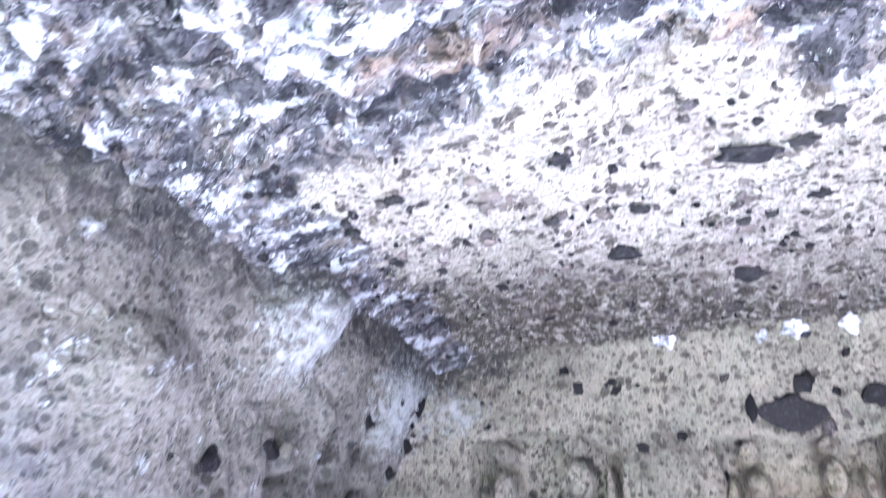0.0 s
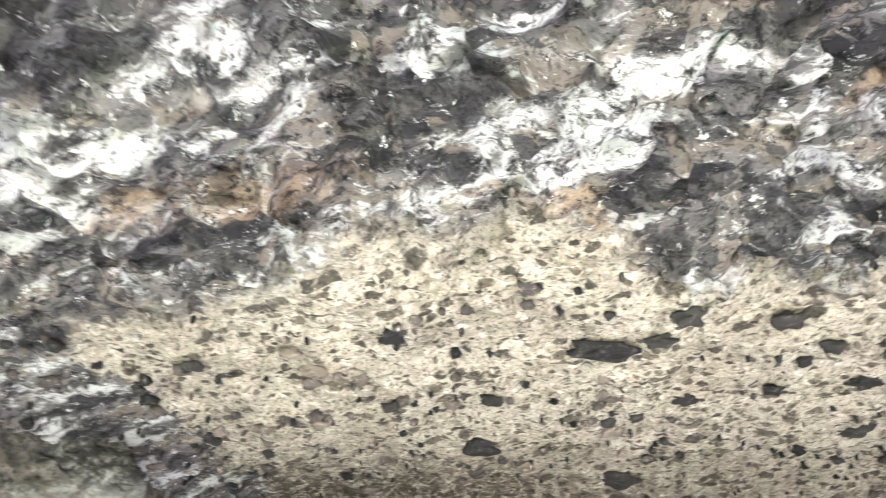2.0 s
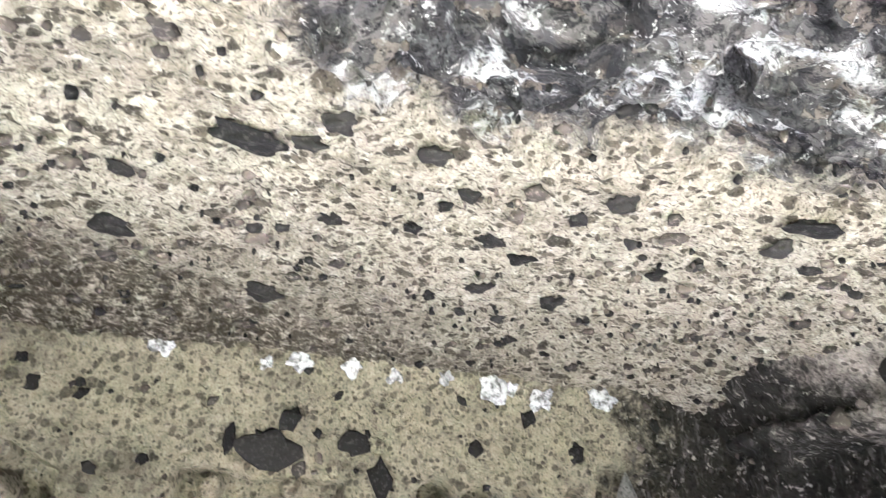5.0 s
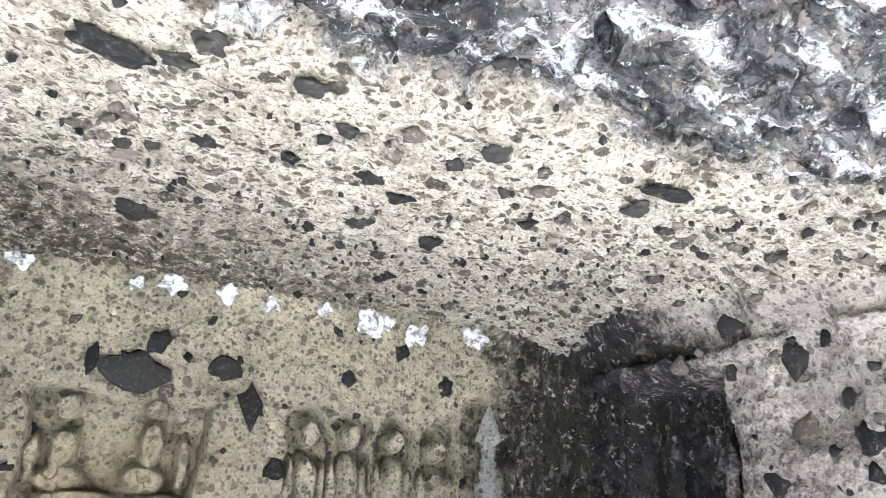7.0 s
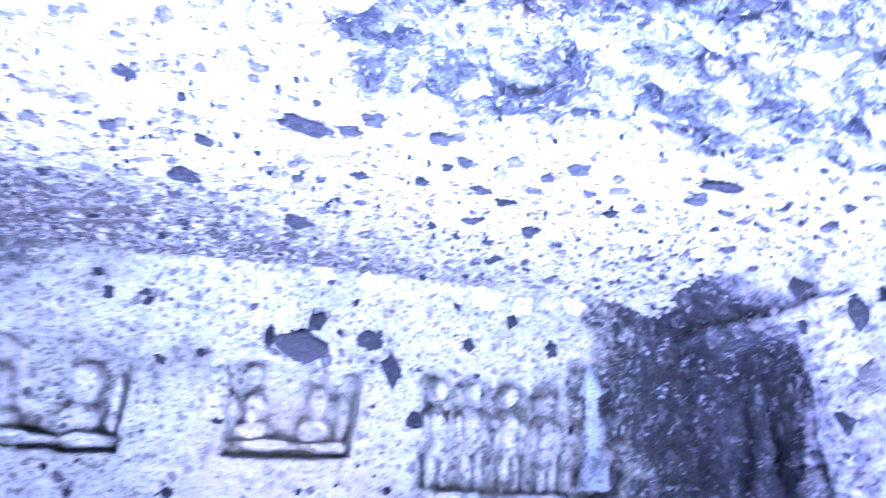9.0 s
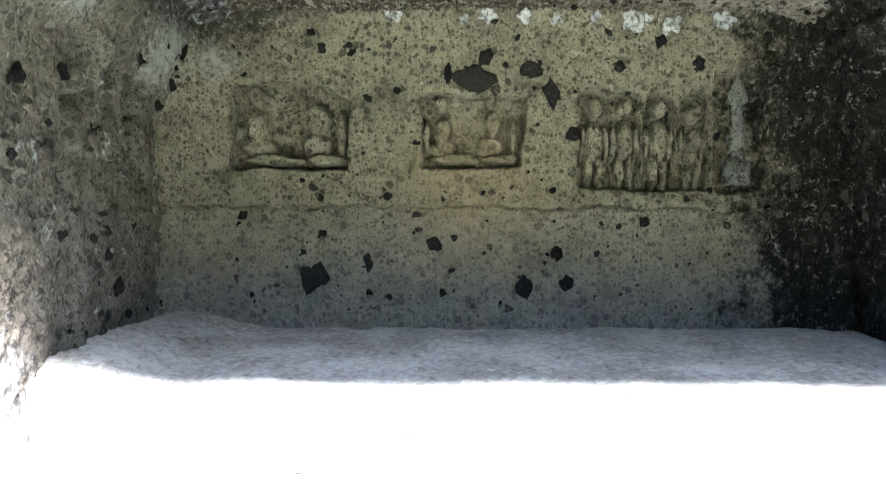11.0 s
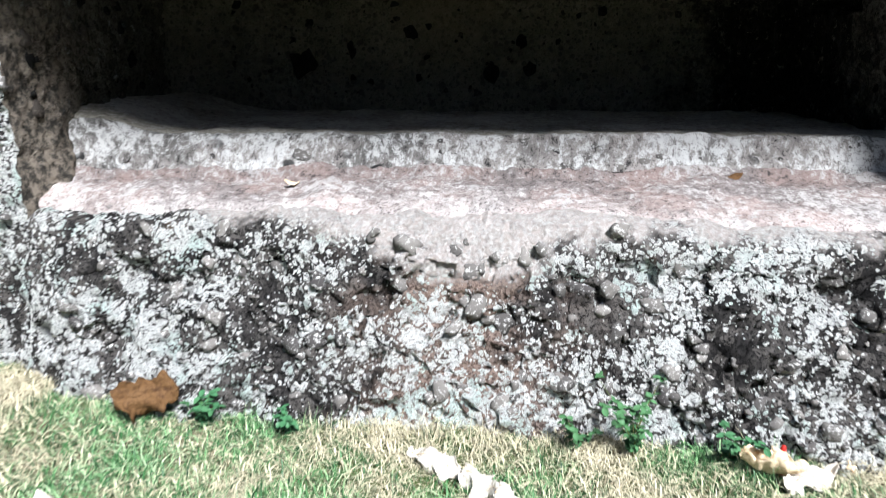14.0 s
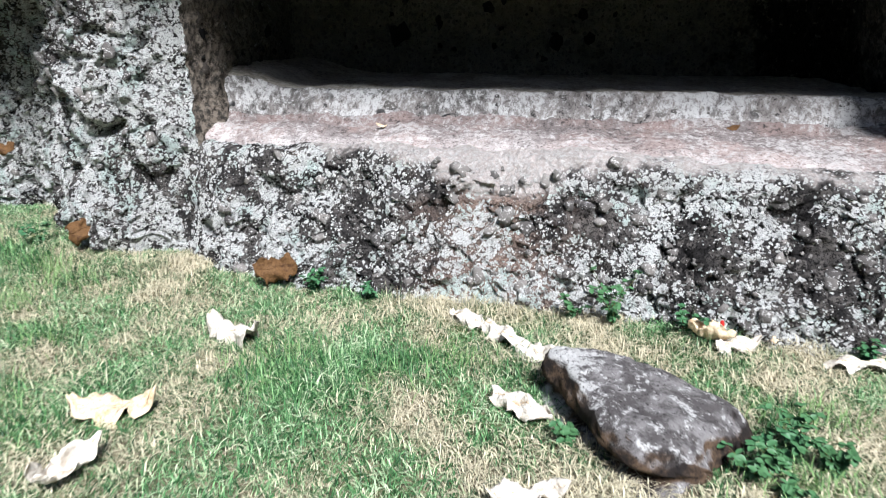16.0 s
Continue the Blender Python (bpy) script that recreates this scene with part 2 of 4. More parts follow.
def chamber_material(name, pale, brown, dark, white, corner_weight=None, start=2.0, crust=0.64, growth=(0.3, 0.31, 0.3), lit_rust=False, chalk=()):
    m, t, b = blank(name)
    at = place(t)
    c, fine, pores, grain = tuff_colour(t, at, pale, brown, dark, white, busy=0.65)
    big = noise_tex(t, warped(t, at, 3, 0.1), 3.2, 8, 0.66)
    c = mix(t, calc(t, "MULTIPLY", ramp(t, big, 0.55, 0.7), 0.55), c, tuple(x * 0.6 for x in brown))
    lichen = noise_tex(t, at, 9, 11, 0.8, 0.3)
    c = mix(t, calc(t, "MULTIPLY", ramp(t, lichen, crust, crust + 0.06), 0.8), c, growth)
    for x, y, z, r in chalk:
        # chalky lichen patches high in the corner
        far = t.nodes.new("ShaderNodeVectorMath")
        far.operation = "DISTANCE"
        t.links.new(at, far.inputs[0])
        far.inputs[1].default_value = (x, y, z)
        d = calc(t, "ADD", calc(t, "MULTIPLY", far.outputs["Value"], 1 / r), calc(t, "MULTIPLY", noise_tex(t, at, 19, 10, 0.84), 6.0))
        c = mix(t, calc(t, "MULTIPLY", ramp(t, d, 4.3, 3.4), 0.65), c, (0.34, 0.355, 0.335))
    if chalk:
        # dark specks towards the wall top, thinning away from the left corner
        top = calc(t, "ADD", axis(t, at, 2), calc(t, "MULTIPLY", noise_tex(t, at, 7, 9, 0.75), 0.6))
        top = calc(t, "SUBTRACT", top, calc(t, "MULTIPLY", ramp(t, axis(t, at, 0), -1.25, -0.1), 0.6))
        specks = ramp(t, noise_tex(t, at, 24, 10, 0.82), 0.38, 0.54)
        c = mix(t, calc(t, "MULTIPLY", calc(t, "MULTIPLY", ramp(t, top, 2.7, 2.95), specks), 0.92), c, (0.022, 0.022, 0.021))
    if lit_rust:
        # brown stain at the mouth, with the jamb's daylight painted in paler
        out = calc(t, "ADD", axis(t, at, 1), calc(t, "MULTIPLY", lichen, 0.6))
        lit_stain = mix(t, ramp(t, noise_tex(t, at, 20, 9, 0.8), 0.42, 0.58), (0.34, 0.285, 0.23), (0.04, 0.036, 0.032))
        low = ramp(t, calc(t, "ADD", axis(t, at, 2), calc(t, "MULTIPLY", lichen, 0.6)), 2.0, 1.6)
        c = mix(t, calc(t, "MULTIPLY", calc(t, "MULTIPLY", ramp(t, out, 1.3, 0.95), low), 0.85), c, lit_stain)
    if corner_weight == 0.0:
        low = calc(t, "ADD", axis(t, at, 2), calc(t, "MULTIPLY", lichen, 0.7))
        c = mix(t, calc(t, "MULTIPLY", ramp(t, low, 2.1, 1.8), 0.18), c, (0.26, 0.26, 0.25))
        # tan stain, with the highlight on the niche's lower part painted in
        spot = t.nodes.new("ShaderNodeVectorMath")
        spot.operation = "DISTANCE"
        t.links.new(at, spot.inputs[0])
        spot.inputs[1].default_value = (0.2, 2.35, 1.76)
        rosy = calc(t, "ADD", spot.outputs["Value"], calc(t, "MULTIPLY", big, 0.5))
        c = mix(t, calc(t, "MULTIPLY", ramp(t, rosy, 0.9, 0.35), 0.28), c, (0.36, 0.275, 0.16))
        # darker brown speckle towards the top, under the cove
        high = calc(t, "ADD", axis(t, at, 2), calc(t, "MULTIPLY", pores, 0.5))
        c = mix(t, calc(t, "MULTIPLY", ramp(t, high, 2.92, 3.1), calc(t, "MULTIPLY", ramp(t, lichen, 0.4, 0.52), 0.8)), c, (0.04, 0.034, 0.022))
    if corner_weight is not None:
        # darker streaked and blotched colour towards the far corner
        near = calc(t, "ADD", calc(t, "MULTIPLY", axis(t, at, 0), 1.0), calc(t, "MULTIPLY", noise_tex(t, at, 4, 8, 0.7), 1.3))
        near = calc(t, "ADD", near, calc(t, "MULTIPLY", axis(t, at, 1), corner_weight))
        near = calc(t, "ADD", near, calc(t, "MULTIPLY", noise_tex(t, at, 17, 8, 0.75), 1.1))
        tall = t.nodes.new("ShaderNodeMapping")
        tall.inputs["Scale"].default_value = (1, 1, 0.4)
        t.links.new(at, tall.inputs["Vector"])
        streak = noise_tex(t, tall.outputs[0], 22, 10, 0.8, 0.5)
        dark_tone = mix(t, ramp(t, streak, 0.5, 0.6), (0.004, 0.0045, 0.005), (0.06, 0.058, 0.054))
        dark_tone = mix(t, ramp(t, noise_tex(t, at, 12, 6, 0.7), 0.46, 0.56), dark_tone, (0.003, 0.0033, 0.0035))
        dark_tone = mix(t, ramp(t, noise_tex(t, at, 20, 9, 0.78, 0.4), 0.57, 0.62), dark_tone, (0.25, 0.24, 0.21))
        c = mix(t, calc(t, "MULTIPLY", ramp(t, near, start - 0.04, start + 0.36), 0.94), c, dark_tone)
    t.links.new(c, b.inputs["Base Color"])
    relief(t, b, ((big, 0.8), (lichen, 0.4), (fine, 0.35), (pores, 0.5), (grain, -0.3)), 1.0, 0.05)
    return m


def face_material(name, cover, pink, upright=1.0):
    """Weathered conglomerate with white crusted lichen in nodules and patches."""
    m, t, b = blank(name)
    at = place(t)
    w = warped(t, at, 7, 0.05)
    rag = warped(t, at, 70, 0.016)
    big = noise_tex(t, w, 4.5, 8, 0.65)
    c = mix(t, ramp(t, big, 0.36, 0.64), (0.028, 0.026, 0.026), (0.17, 0.155, 0.145))
    bit = axis(t, cells(t, w, 24, out="Color"), 0)
    c = mix(t, calc(t, "MULTIPLY", ramp(t, bit, 0.7, 0.76), 0.6), c, (0.22, 0.2, 0.185))
    grit = noise_tex(t, at, 80, 6, 0.8)
    c = mix(t, ramp(t, grit, 0.49, 0.57), c, (0.012, 0.0115, 0.0115))
    rosy = noise_tex(t, at, 2.6, 7, 0.65)
    band = ramp(t, calc(t, "ABSOLUTE", calc(t, "SUBTRACT", axis(t, at, 0), 0.28), 0), 0.6, 0.05)
    rosy_here = calc(t, "MULTIPLY", calc(t, "MULTIPLY", ramp(t, rosy, 0.4, 0.56), band), pink)
    c = mix(t, rosy_here, c, mix(t, ramp(t, grit, 0.46, 0.56), (0.46, 0.34, 0.28), (0.16, 0.11, 0.09)))
    c = mix(t, calc(t, "MULTIPLY", ramp(t, noise_tex(t, at, 6, 7, 0.7), 0.6, 0.68), 0.5), c, (0.17, 0.115, 0.075))
    runs = t.nodes.new("ShaderNodeMapping")
    runs.inputs["Scale"].default_value = (1 if upright == 1 else 1.7, 1, upright)
    t.links.new(w, runs.inputs["Vector"])
    patch = calc(t, "ADD", calc(t, "MULTIPLY", noise_tex(t, runs.outputs[0], 3.1, 7, 0.68), 1.7), -0.35)
    knobs = cells(t, w, 34)
    mask = None
    for size, gain, keep in ((22, 2.4, 0.1), (42, 3.0, 0.25), (80, 3.4, 0.34)):
        pick = axis(t, cells(t, rag, size, out="Color"), 1)
        reach = calc(t, "MULTIPLY", calc(t, "SUBTRACT", calc(t, "ADD", patch, calc(t, "MULTIPLY", pick, 0.34)), 0.66 - cover), gain)
        reach = calc(t, "MINIMUM", reach, 0.62)
        edge = calc(t, "SUBTRACT", reach, cells(t, rag, size))
        edge = calc(t, "SUBTRACT", edge, calc(t, "MULTIPLY", ramp(t, pick, keep + 0.02, keep), 2.0))
        spot = ramp(t, edge, -0.02, 0.06)
        mask = spot if mask is None else calc(t, "MAXIMUM", mask, spot)
    flour = noise_tex(t, at, 120, 6, 0.8)
    mask = calc(t, "MULTIPLY", mask, ramp(t, flour, 0.62, 0.5))
    tint = mix(t, ramp(t, noise_tex(t, at, 5, 3), 0.5, 0.65), (0.87, 0.87, 0.84), (0.7, 0.8, 0.75))
    c = mix(t, mask, c, tint)
    crust = noise_tex(t, at, 62, 9, 0.84, 0.5)
    worn = calc(t, "ADD", axis(t, at, 2), calc(t, "MULTIPLY", noise_tex(t, at, 5, 9, 0.72), 0.5))
    worn = calc(t, "ADD", worn, calc(t, "MULTIPLY", band, 0.14))
    worn = calc(t, "SUBTRACT", worn, calc(t, "MULTIPLY", ramp(t, axis(t, at, 0), -0.7, -1.2), 0.3))
    worn = calc(t, "MULTIPLY", ramp(t, worn, 0.89, 0.97), pink)
    c = mix(t, worn, c, mix(t, ramp(t, crust, 0.45, 0.58), (0.66, 0.57, 0.525), (0.86, 0.82, 0.79)))
    t.links.new(c, b.inputs["Base Color"])
    relief(t, b, ((big, 1.0), (crust, 0.9), (knobs, -0.5), (grit, 0.4), (mask, 0.4)), 1.0, 0.03)
    return m


def ledge_material(name, ground, rosy, white, dark, spotted=0.8, tall=1.0, pale_lip=False):
    m, t, b = blank(name)
    at = place(t)
    big = noise_tex(t, warped(t, at, 4, 0.06), 3.0, 8, 0.62)
    c = mix(t, ramp(t, big, 0.4, 0.62), ground, rosy)
    long = t.nodes.new("ShaderNodeMapping")
    long.inputs["Scale"].default_value = (1, 1, tall)
    t.links.new(at, long.inputs["Vector"])
    crust = noise_tex(t, long.outputs[0], 27, 10, 0.8, 0.3)
    wide_patch = noise_tex(t, at, 2.6, 5, 0.6)
    c = mix(t, ramp(t, calc(t, "ADD", crust, calc(t, "MULTIPLY", wide_patch, 0.5)), 0.72, 0.84), c, white)
    c = mix(t, ramp(t, calc(t, "ADD", crust, calc(t, "MULTIPLY", wide_patch, 0.3)), 0.6, 0.5), c, dark)
    grit = noise_tex(t, at, 85, 5, 0.75)
    c = mix(t, ramp(t, grit, 0.55, 0.68), c, dark)
    if pale_lip:
        # paler colour along the front of the ledge
        lip = calc(t, "ADD", axis(t, at, 1), calc(t, "MULTIPLY", noise_tex(t, at, 3.5, 9, 0.72), 0.7))
        lip = calc(t, "ADD", lip, calc(t, "MULTIPLY", axis(t, at, 0), 0.1))
        c = mix(t, calc(t, "MULTIPLY", ramp(t, lip, 0.8, 0.45), calc(t, "MULTIPLY", ramp(t, grit, 0.6, 0.48), 0.75)), c, (0.6, 0.55, 0.525))
    spots = cells(t, warped(t, at, 12, 0.04), 11, stretch=(0.8, 1, 1))
    c = mix(t, calc(t, "MULTIPLY", ramp(t, spots, 0.32, 0.22), calc(t, "MULTIPLY", ramp(t, noise_tex(t, at, 2.1, 3), 0.5, 0.58), spotted)), c, dark)
    t.links.new(c, b.inputs["Base Color"])
    relief(t, b, ((big, 0.7), (crust, 0.8), (grit, 0.35), (spots, 0.1)), 0.8, 0.018)
    return m


def boulder_material():
    """Grey stone: pale grey and lichen on upward faces, darker brown on steep sides."""
    m, t, b = blank("boulder_rock")
    at = place(t)
    n = noise_tex(t, at, 9, 9, 0.75)
    grit = noise_tex(t, at, 75, 6, 0.8)
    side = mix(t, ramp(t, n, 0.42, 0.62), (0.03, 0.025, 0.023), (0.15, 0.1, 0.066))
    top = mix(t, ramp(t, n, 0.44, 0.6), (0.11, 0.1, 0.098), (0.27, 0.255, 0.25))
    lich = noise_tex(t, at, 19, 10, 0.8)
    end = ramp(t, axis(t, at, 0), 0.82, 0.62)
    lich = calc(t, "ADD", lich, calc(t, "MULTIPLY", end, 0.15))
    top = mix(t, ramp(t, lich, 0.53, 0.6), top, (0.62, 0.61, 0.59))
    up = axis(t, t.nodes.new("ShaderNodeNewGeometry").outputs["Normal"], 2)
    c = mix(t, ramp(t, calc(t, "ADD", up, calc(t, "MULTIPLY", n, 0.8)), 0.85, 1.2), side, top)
    c = mix(t, ramp(t, grit, 0.54, 0.64), c, (0.02, 0.018, 0.018))
    t.links.new(c, b.inputs["Base Color"])
    relief(t, b, ((n, 1.0), (lich, 0.5), (grit, 0.4)), 0.9, 0.03)
    return m


def clast_material(name, a, c2, pale):
    m, t, b = blank(name, 0.8)
    at = place(t)
    info = t.nodes.new("ShaderNodeObjectInfo")
    isl = t.nodes.new("ShaderNodeNewGeometry")
    pick = calc(t, "FRACT", calc(t, "ADD", info.outputs["Random"], isl.outputs["Random Per Island"]), 0)
    c = mix(t, pick, a, c2)
    g = noise_tex(t, at, 60, 6, 0.75)
    c = mix(t, ramp(t, g, 0.52, 0.66), c, pale)
    t.links.new(c, b.inputs["Base Color"])
    relief(t, b, ((g, 1.0),), 0.7, 0.008)
    return m


def leaf_material(name, light, brown):
    m, t, b = blank(name, 0.6)
    at = place(t)
    n = noise_tex(t, at, 22, 6, 0.7)
    c = mix(t, ramp(t, n, 0.5, 0.7), light, brown)
    c = mix(t, ramp(t, noise_tex(t, at, 130, 3), 0.6, 0.75), c, brown)
    crease = cells(t, warped(t, at, 20, 0.02), 38, "DISTANCE_TO_EDGE")
    c = mix(t, calc(t, "MULTIPLY", ramp(t, crease, 0.06, 0.0), 0.5), c, brown)
    t.links.new(c, b.inputs["Base Color"])
    relief(t, b, ((n, 1.0), (crease, 0.6)), 0.8, 0.012)
    return m


def blade_material(name, colours, straw):
    m, t, b = blank(name, 0.5)
    isl = t.nodes.new("ShaderNodeNewGeometry").outputs["Random Per Island"]
    r = t.nodes.new("ShaderNodeValToRGB")
    el = r.color_ramp.elements
    for i, col in enumerate(colours):
        e = el[i] if i < 2 else el.new(1.0)
        e.position = i / (len(colours) - 1)
        e.color = (*col, 1)
    t.links.new(isl, r.inputs[0])
    at = place(t)
    dry = calc(t, "ADD", noise_tex(t, at, 1.7, 4, 0.6), calc(t, "MULTIPLY", isl, 0.22))
    c = mix(t, ramp(t, dry, 0.57, 0.7), r.outputs[0], straw)
    t.links.new(c, b.inputs["Base Color"])
    b.inputs["Specular IOR Level"].default_value = 0.3
    return m


def plain_material(name, a, c2, rough=0.6, scale=30):
    m, t, b = blank(name, rough)
    n = noise_tex(t, place(t), scale, 5, 0.65)
    t.links.new(mix(t, ramp(t, n, 0.4, 0.65), a, c2), b.inputs["Base Color"])
    relief(t, b, ((n, 1.0),), 0.4, 0.01)
    return m


def soil_material():
    m, t, b = blank("soil")
    at = place(t)
    n = noise_tex(t, at, 3, 8, 0.7)
    c = mix(t, ramp(t, n, 0.4, 0.6), (0.14, 0.12, 0.075), (0.32, 0.28, 0.18))
    c = mix(t, ramp(t, noise_tex(t, at, 1.1, 5), 0.45, 0.6), c, (0.09, 0.12, 0.04))
    g = noise_tex(t, at, 90, 5, 0.8)
    c = mix(t, ramp(t, g, 0.5, 0.65), c, (0.46, 0.41, 0.29))
    t.links.new(c, b.inputs["Base Color"])
    relief(t, b, ((g, 1.0), (n, 0.5)), 0.8, 0.02)
    return m


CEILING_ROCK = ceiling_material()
SIDE_ROCK = chamber_material("side_rock", (0.26, 0.24, 0.215), (0.105, 0.092, 0.08), (0.012, 0.011, 0.011), (0.4, 0.385, 0.365), corner_weight=0.75, start=4.3)
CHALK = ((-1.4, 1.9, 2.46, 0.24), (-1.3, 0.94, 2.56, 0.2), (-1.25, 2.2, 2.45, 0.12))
BACK_ROCK = chamber_material("back_rock", (0.27, 0.25, 0.185), (0.095, 0.088, 0.066), (0.011, 0.011, 0.01), (0.36, 0.345, 0.275), corner_weight=0.0, start=2.82, chalk=CHALK)
LEFT_ROCK = chamber_material("left_rock", (0.15, 0.142, 0.115), (0.06, 0.056, 0.044), (0.012, 0.012, 0.011), (0.24, 0.235, 0.21), crust=0.58, growth=(0.36, 0.375, 0.37), lit_rust=True, chalk=CHALK)
FINIAL_ROCK = chamber_material("finial_rock", (0.2, 0.205, 0.19), (0.1, 0.1, 0.093), (0.02, 0.021, 0.02), (0.42, 0.43, 0.42))
FACE_ROCK = face_material("face_rock", 0.1, 0.85)
PILLAR_ROCK = face_material("pillar_rock", 0.17, 0.0, 0.4)
LEDGE_ROCK = ledge_material("ledge_rock", (0.19, 0.165, 0.158), (0.27, 0.205, 0.187), (0.42, 0.395, 0.38), (0.06, 0.052, 0.05), 0.25, 1.0, True)
STEP_ROCK = ledge_material("step_rock", (0.18, 0.17, 0.16), (0.34, 0.31, 0.29), (0.66, 0.65, 0.63), (0.03, 0.029, 0.029), 1.0, 0.55)
FLOOR_ROCK = ledge_material("floor_rock", (0.28, 0.255, 0.21), (0.34, 0.31, 0.26), (0.46, 0.43, 0.375), (0.12, 0.11, 0.1), 0.3)
DARK_CLAST = clast_material("dark_clast", (0.003, 0.003, 0.0033), (0.013, 0.0125, 0.012), (0.035, 0.033, 0.031))
MIXED_CLAST = clast_material("mixed_clast", (0.02, 0.018, 0.017), (0.075, 0.064, 0.054), (0.13, 0.115, 0.1))
FACE_CLAST = clast_material("face_clast", (0.05, 0.046, 0.045), (0.2, 0.185, 0.17), (0.72, 0.71, 0.68))
WHITE_CRUST = plain_material("white_crust", (0.3, 0.31, 0.325), (0.06, 0.06, 0.058), 0.9, 38)
SOIL = soil_material()
GRASS = blade_material("grass_blade", ((0.008, 0.035, 0.012), (0.06, 0.17, 0.055), (0.2, 0.37, 0.16), (0.6, 0.68, 0.46)), (0.56, 0.5, 0.35))
WEED_LEAF = blade_material("weed_leaf", ((0.015, 0.065, 0.03), (0.04, 0.13, 0.055), (0.1, 0.24, 0.11)), (0.06, 0.15, 0.06))
LUSH = blade_material("lush_blade", ((0.006, 0.028, 0.008), (0.03, 0.11, 0.035), (0.1, 0.25, 0.08), (0.3, 0.48, 0.22)), (0.2, 0.32, 0.12))
STRAW = plain_material("dead_straw", (0.62, 0.56, 0.4), (0.35, 0.3, 0.19), 0.7, 40)
STALK = plain_material("green_stalk", (0.12, 0.17, 0.05), (0.16, 0.12, 0.05))
LEAF_PALE = leaf_material("pale_dry_leaf", (0.66, 0.61, 0.53), (0.45, 0.36, 0.26))
LEAF_TAN = leaf_material("tan_dry_leaf", (0.72, 0.58, 0.4), (0.42, 0.28, 0.15))
LEAF_BROWN = leaf_material("brown_dry_leaf", (0.13, 0.07, 0.03), (0.055, 0.028, 0.014))
RED = plain_material("red_stick", (0.5, 0.03, 0.02), (0.35, 0.02, 0.02))
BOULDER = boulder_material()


# ---- building helpers ----
def smooth(a, b, x):
    k = min(1.0, max(0.0, (x - a) / (b - a)))
    return k * k * (3 - 2 * k)


def jitter(p, a):
    q = Vector(p)
    return (noise.noise_vector(q * 2.7) * 0.45 + noise.noise_vector(q * 8.3) * 0.36 + noise.noise_vector(q * 25) * 0.2 + noise.noise_vector(q * 61) * 0.09) * a


def mesh_from(name, verts, faces, mats, smooth_shade=True):
    me = bpy.data.meshes.new(name)
    me.from_pydata(verts, [], faces)
    for m in mats if isinstance(mats, (list, tuple)) else [mats]:
        me.materials.append(m)
    if smooth_shade:
        me.polygons.foreach_set("use_smooth", [True] * len(me.polygons))
    me.update()
    return me


def sheet_data(where, nu, nv):
    verts = [where(i / nu, j / nv) for j in range(nv + 1) for i in range(nu + 1)]
    faces = [(j * (nu + 1) + i, j * (nu + 1) + i + 1, (j + 1) * (nu + 1) + i + 1, (j + 1) * (nu + 1) + i) for j in range(nv) for i in range(nu)]
    return verts, faces


def sheet(name, where, nu, nv, mat):
    return new(name, mesh_from(name, *sheet_data(where, nu, nv), mat))


def part(name, me, parent, m=None, label=""):
    ob = new(name, me)
    ob.parent = parent
    if m is not None:
        ob.matrix_local = m
    if label:
        ob["label"] = label
    return ob


def pebble_data(seed, sub=1, lump=0.35):
    """An angular lump of about unit size."""
    bm = bmesh.new()
    bmesh.ops.create_icosphere(bm, subdivisions=sub, radius=0.5)
    for v in bm.verts:
        at = v.co + Vector((seed * 7.1, seed * 3.7, seed))
        v.co *= 1 + lump * (noise.noise(v.co * 2.3 + Vector((seed * 7.1, seed * 3.7, seed))) + 0.25 * noise.noise(at * 5.1))
        v.co.x += 0.12 * v.co.y * math.sin(seed * 5)
    verts = [v.co.copy() for v in bm.verts]
    faces = [[v.index for v in f.verts] for f in bm.faces]
    bm.free()
    return verts, faces


def pebble_mesh(name, seed, mat, sub=1, lump=0.35):
    return mesh_from(name, *pebble_data(seed, sub, lump), mat, sub > 1)


# ---- shape of the rock ----
LEFT, RIGHT, BACK, LIP, UP = -1.45, 2.3, 2.3, -0.62, 0.1


def face_y(x, z):
    """How far back the outer rock face lies at x and height z."""
    low = -0.15 - 0.13 * min(x, 2.0) + 0.4 * min(z, 0.72)
    far = 0.33 + 0.5 * max(0.0, -2.25 - x) + 0.22 * smooth(-2.45, -2.7, x) * smooth(3.3, 2.9, -x) - 0.05 * smooth(0.7, 0.0, z)
    far -= 0.16 * smooth(0.0, 1.0, 1 - abs(x + 1.95) / 0.45)
    far += (LIP - far) * smooth(1.5, 2.6, z)
    side = smooth(-1.15, -1.6, x)
    return low + (far - low) * side


def sill_z(x):
    return 0.68 + 0.02 * math.sin(x * 2.1) + 0.025 * noise.noise(Vector((x * 5, 0, 0)))


def knob(p):
    d = noise.voronoi(Vector(p) * 13)[0]
    d2 = noise.voronoi(Vector(p) * 31)[0]
    return 0.036 * (0.45 - d[0]) + 0.014 * (0.45 - d2[0])


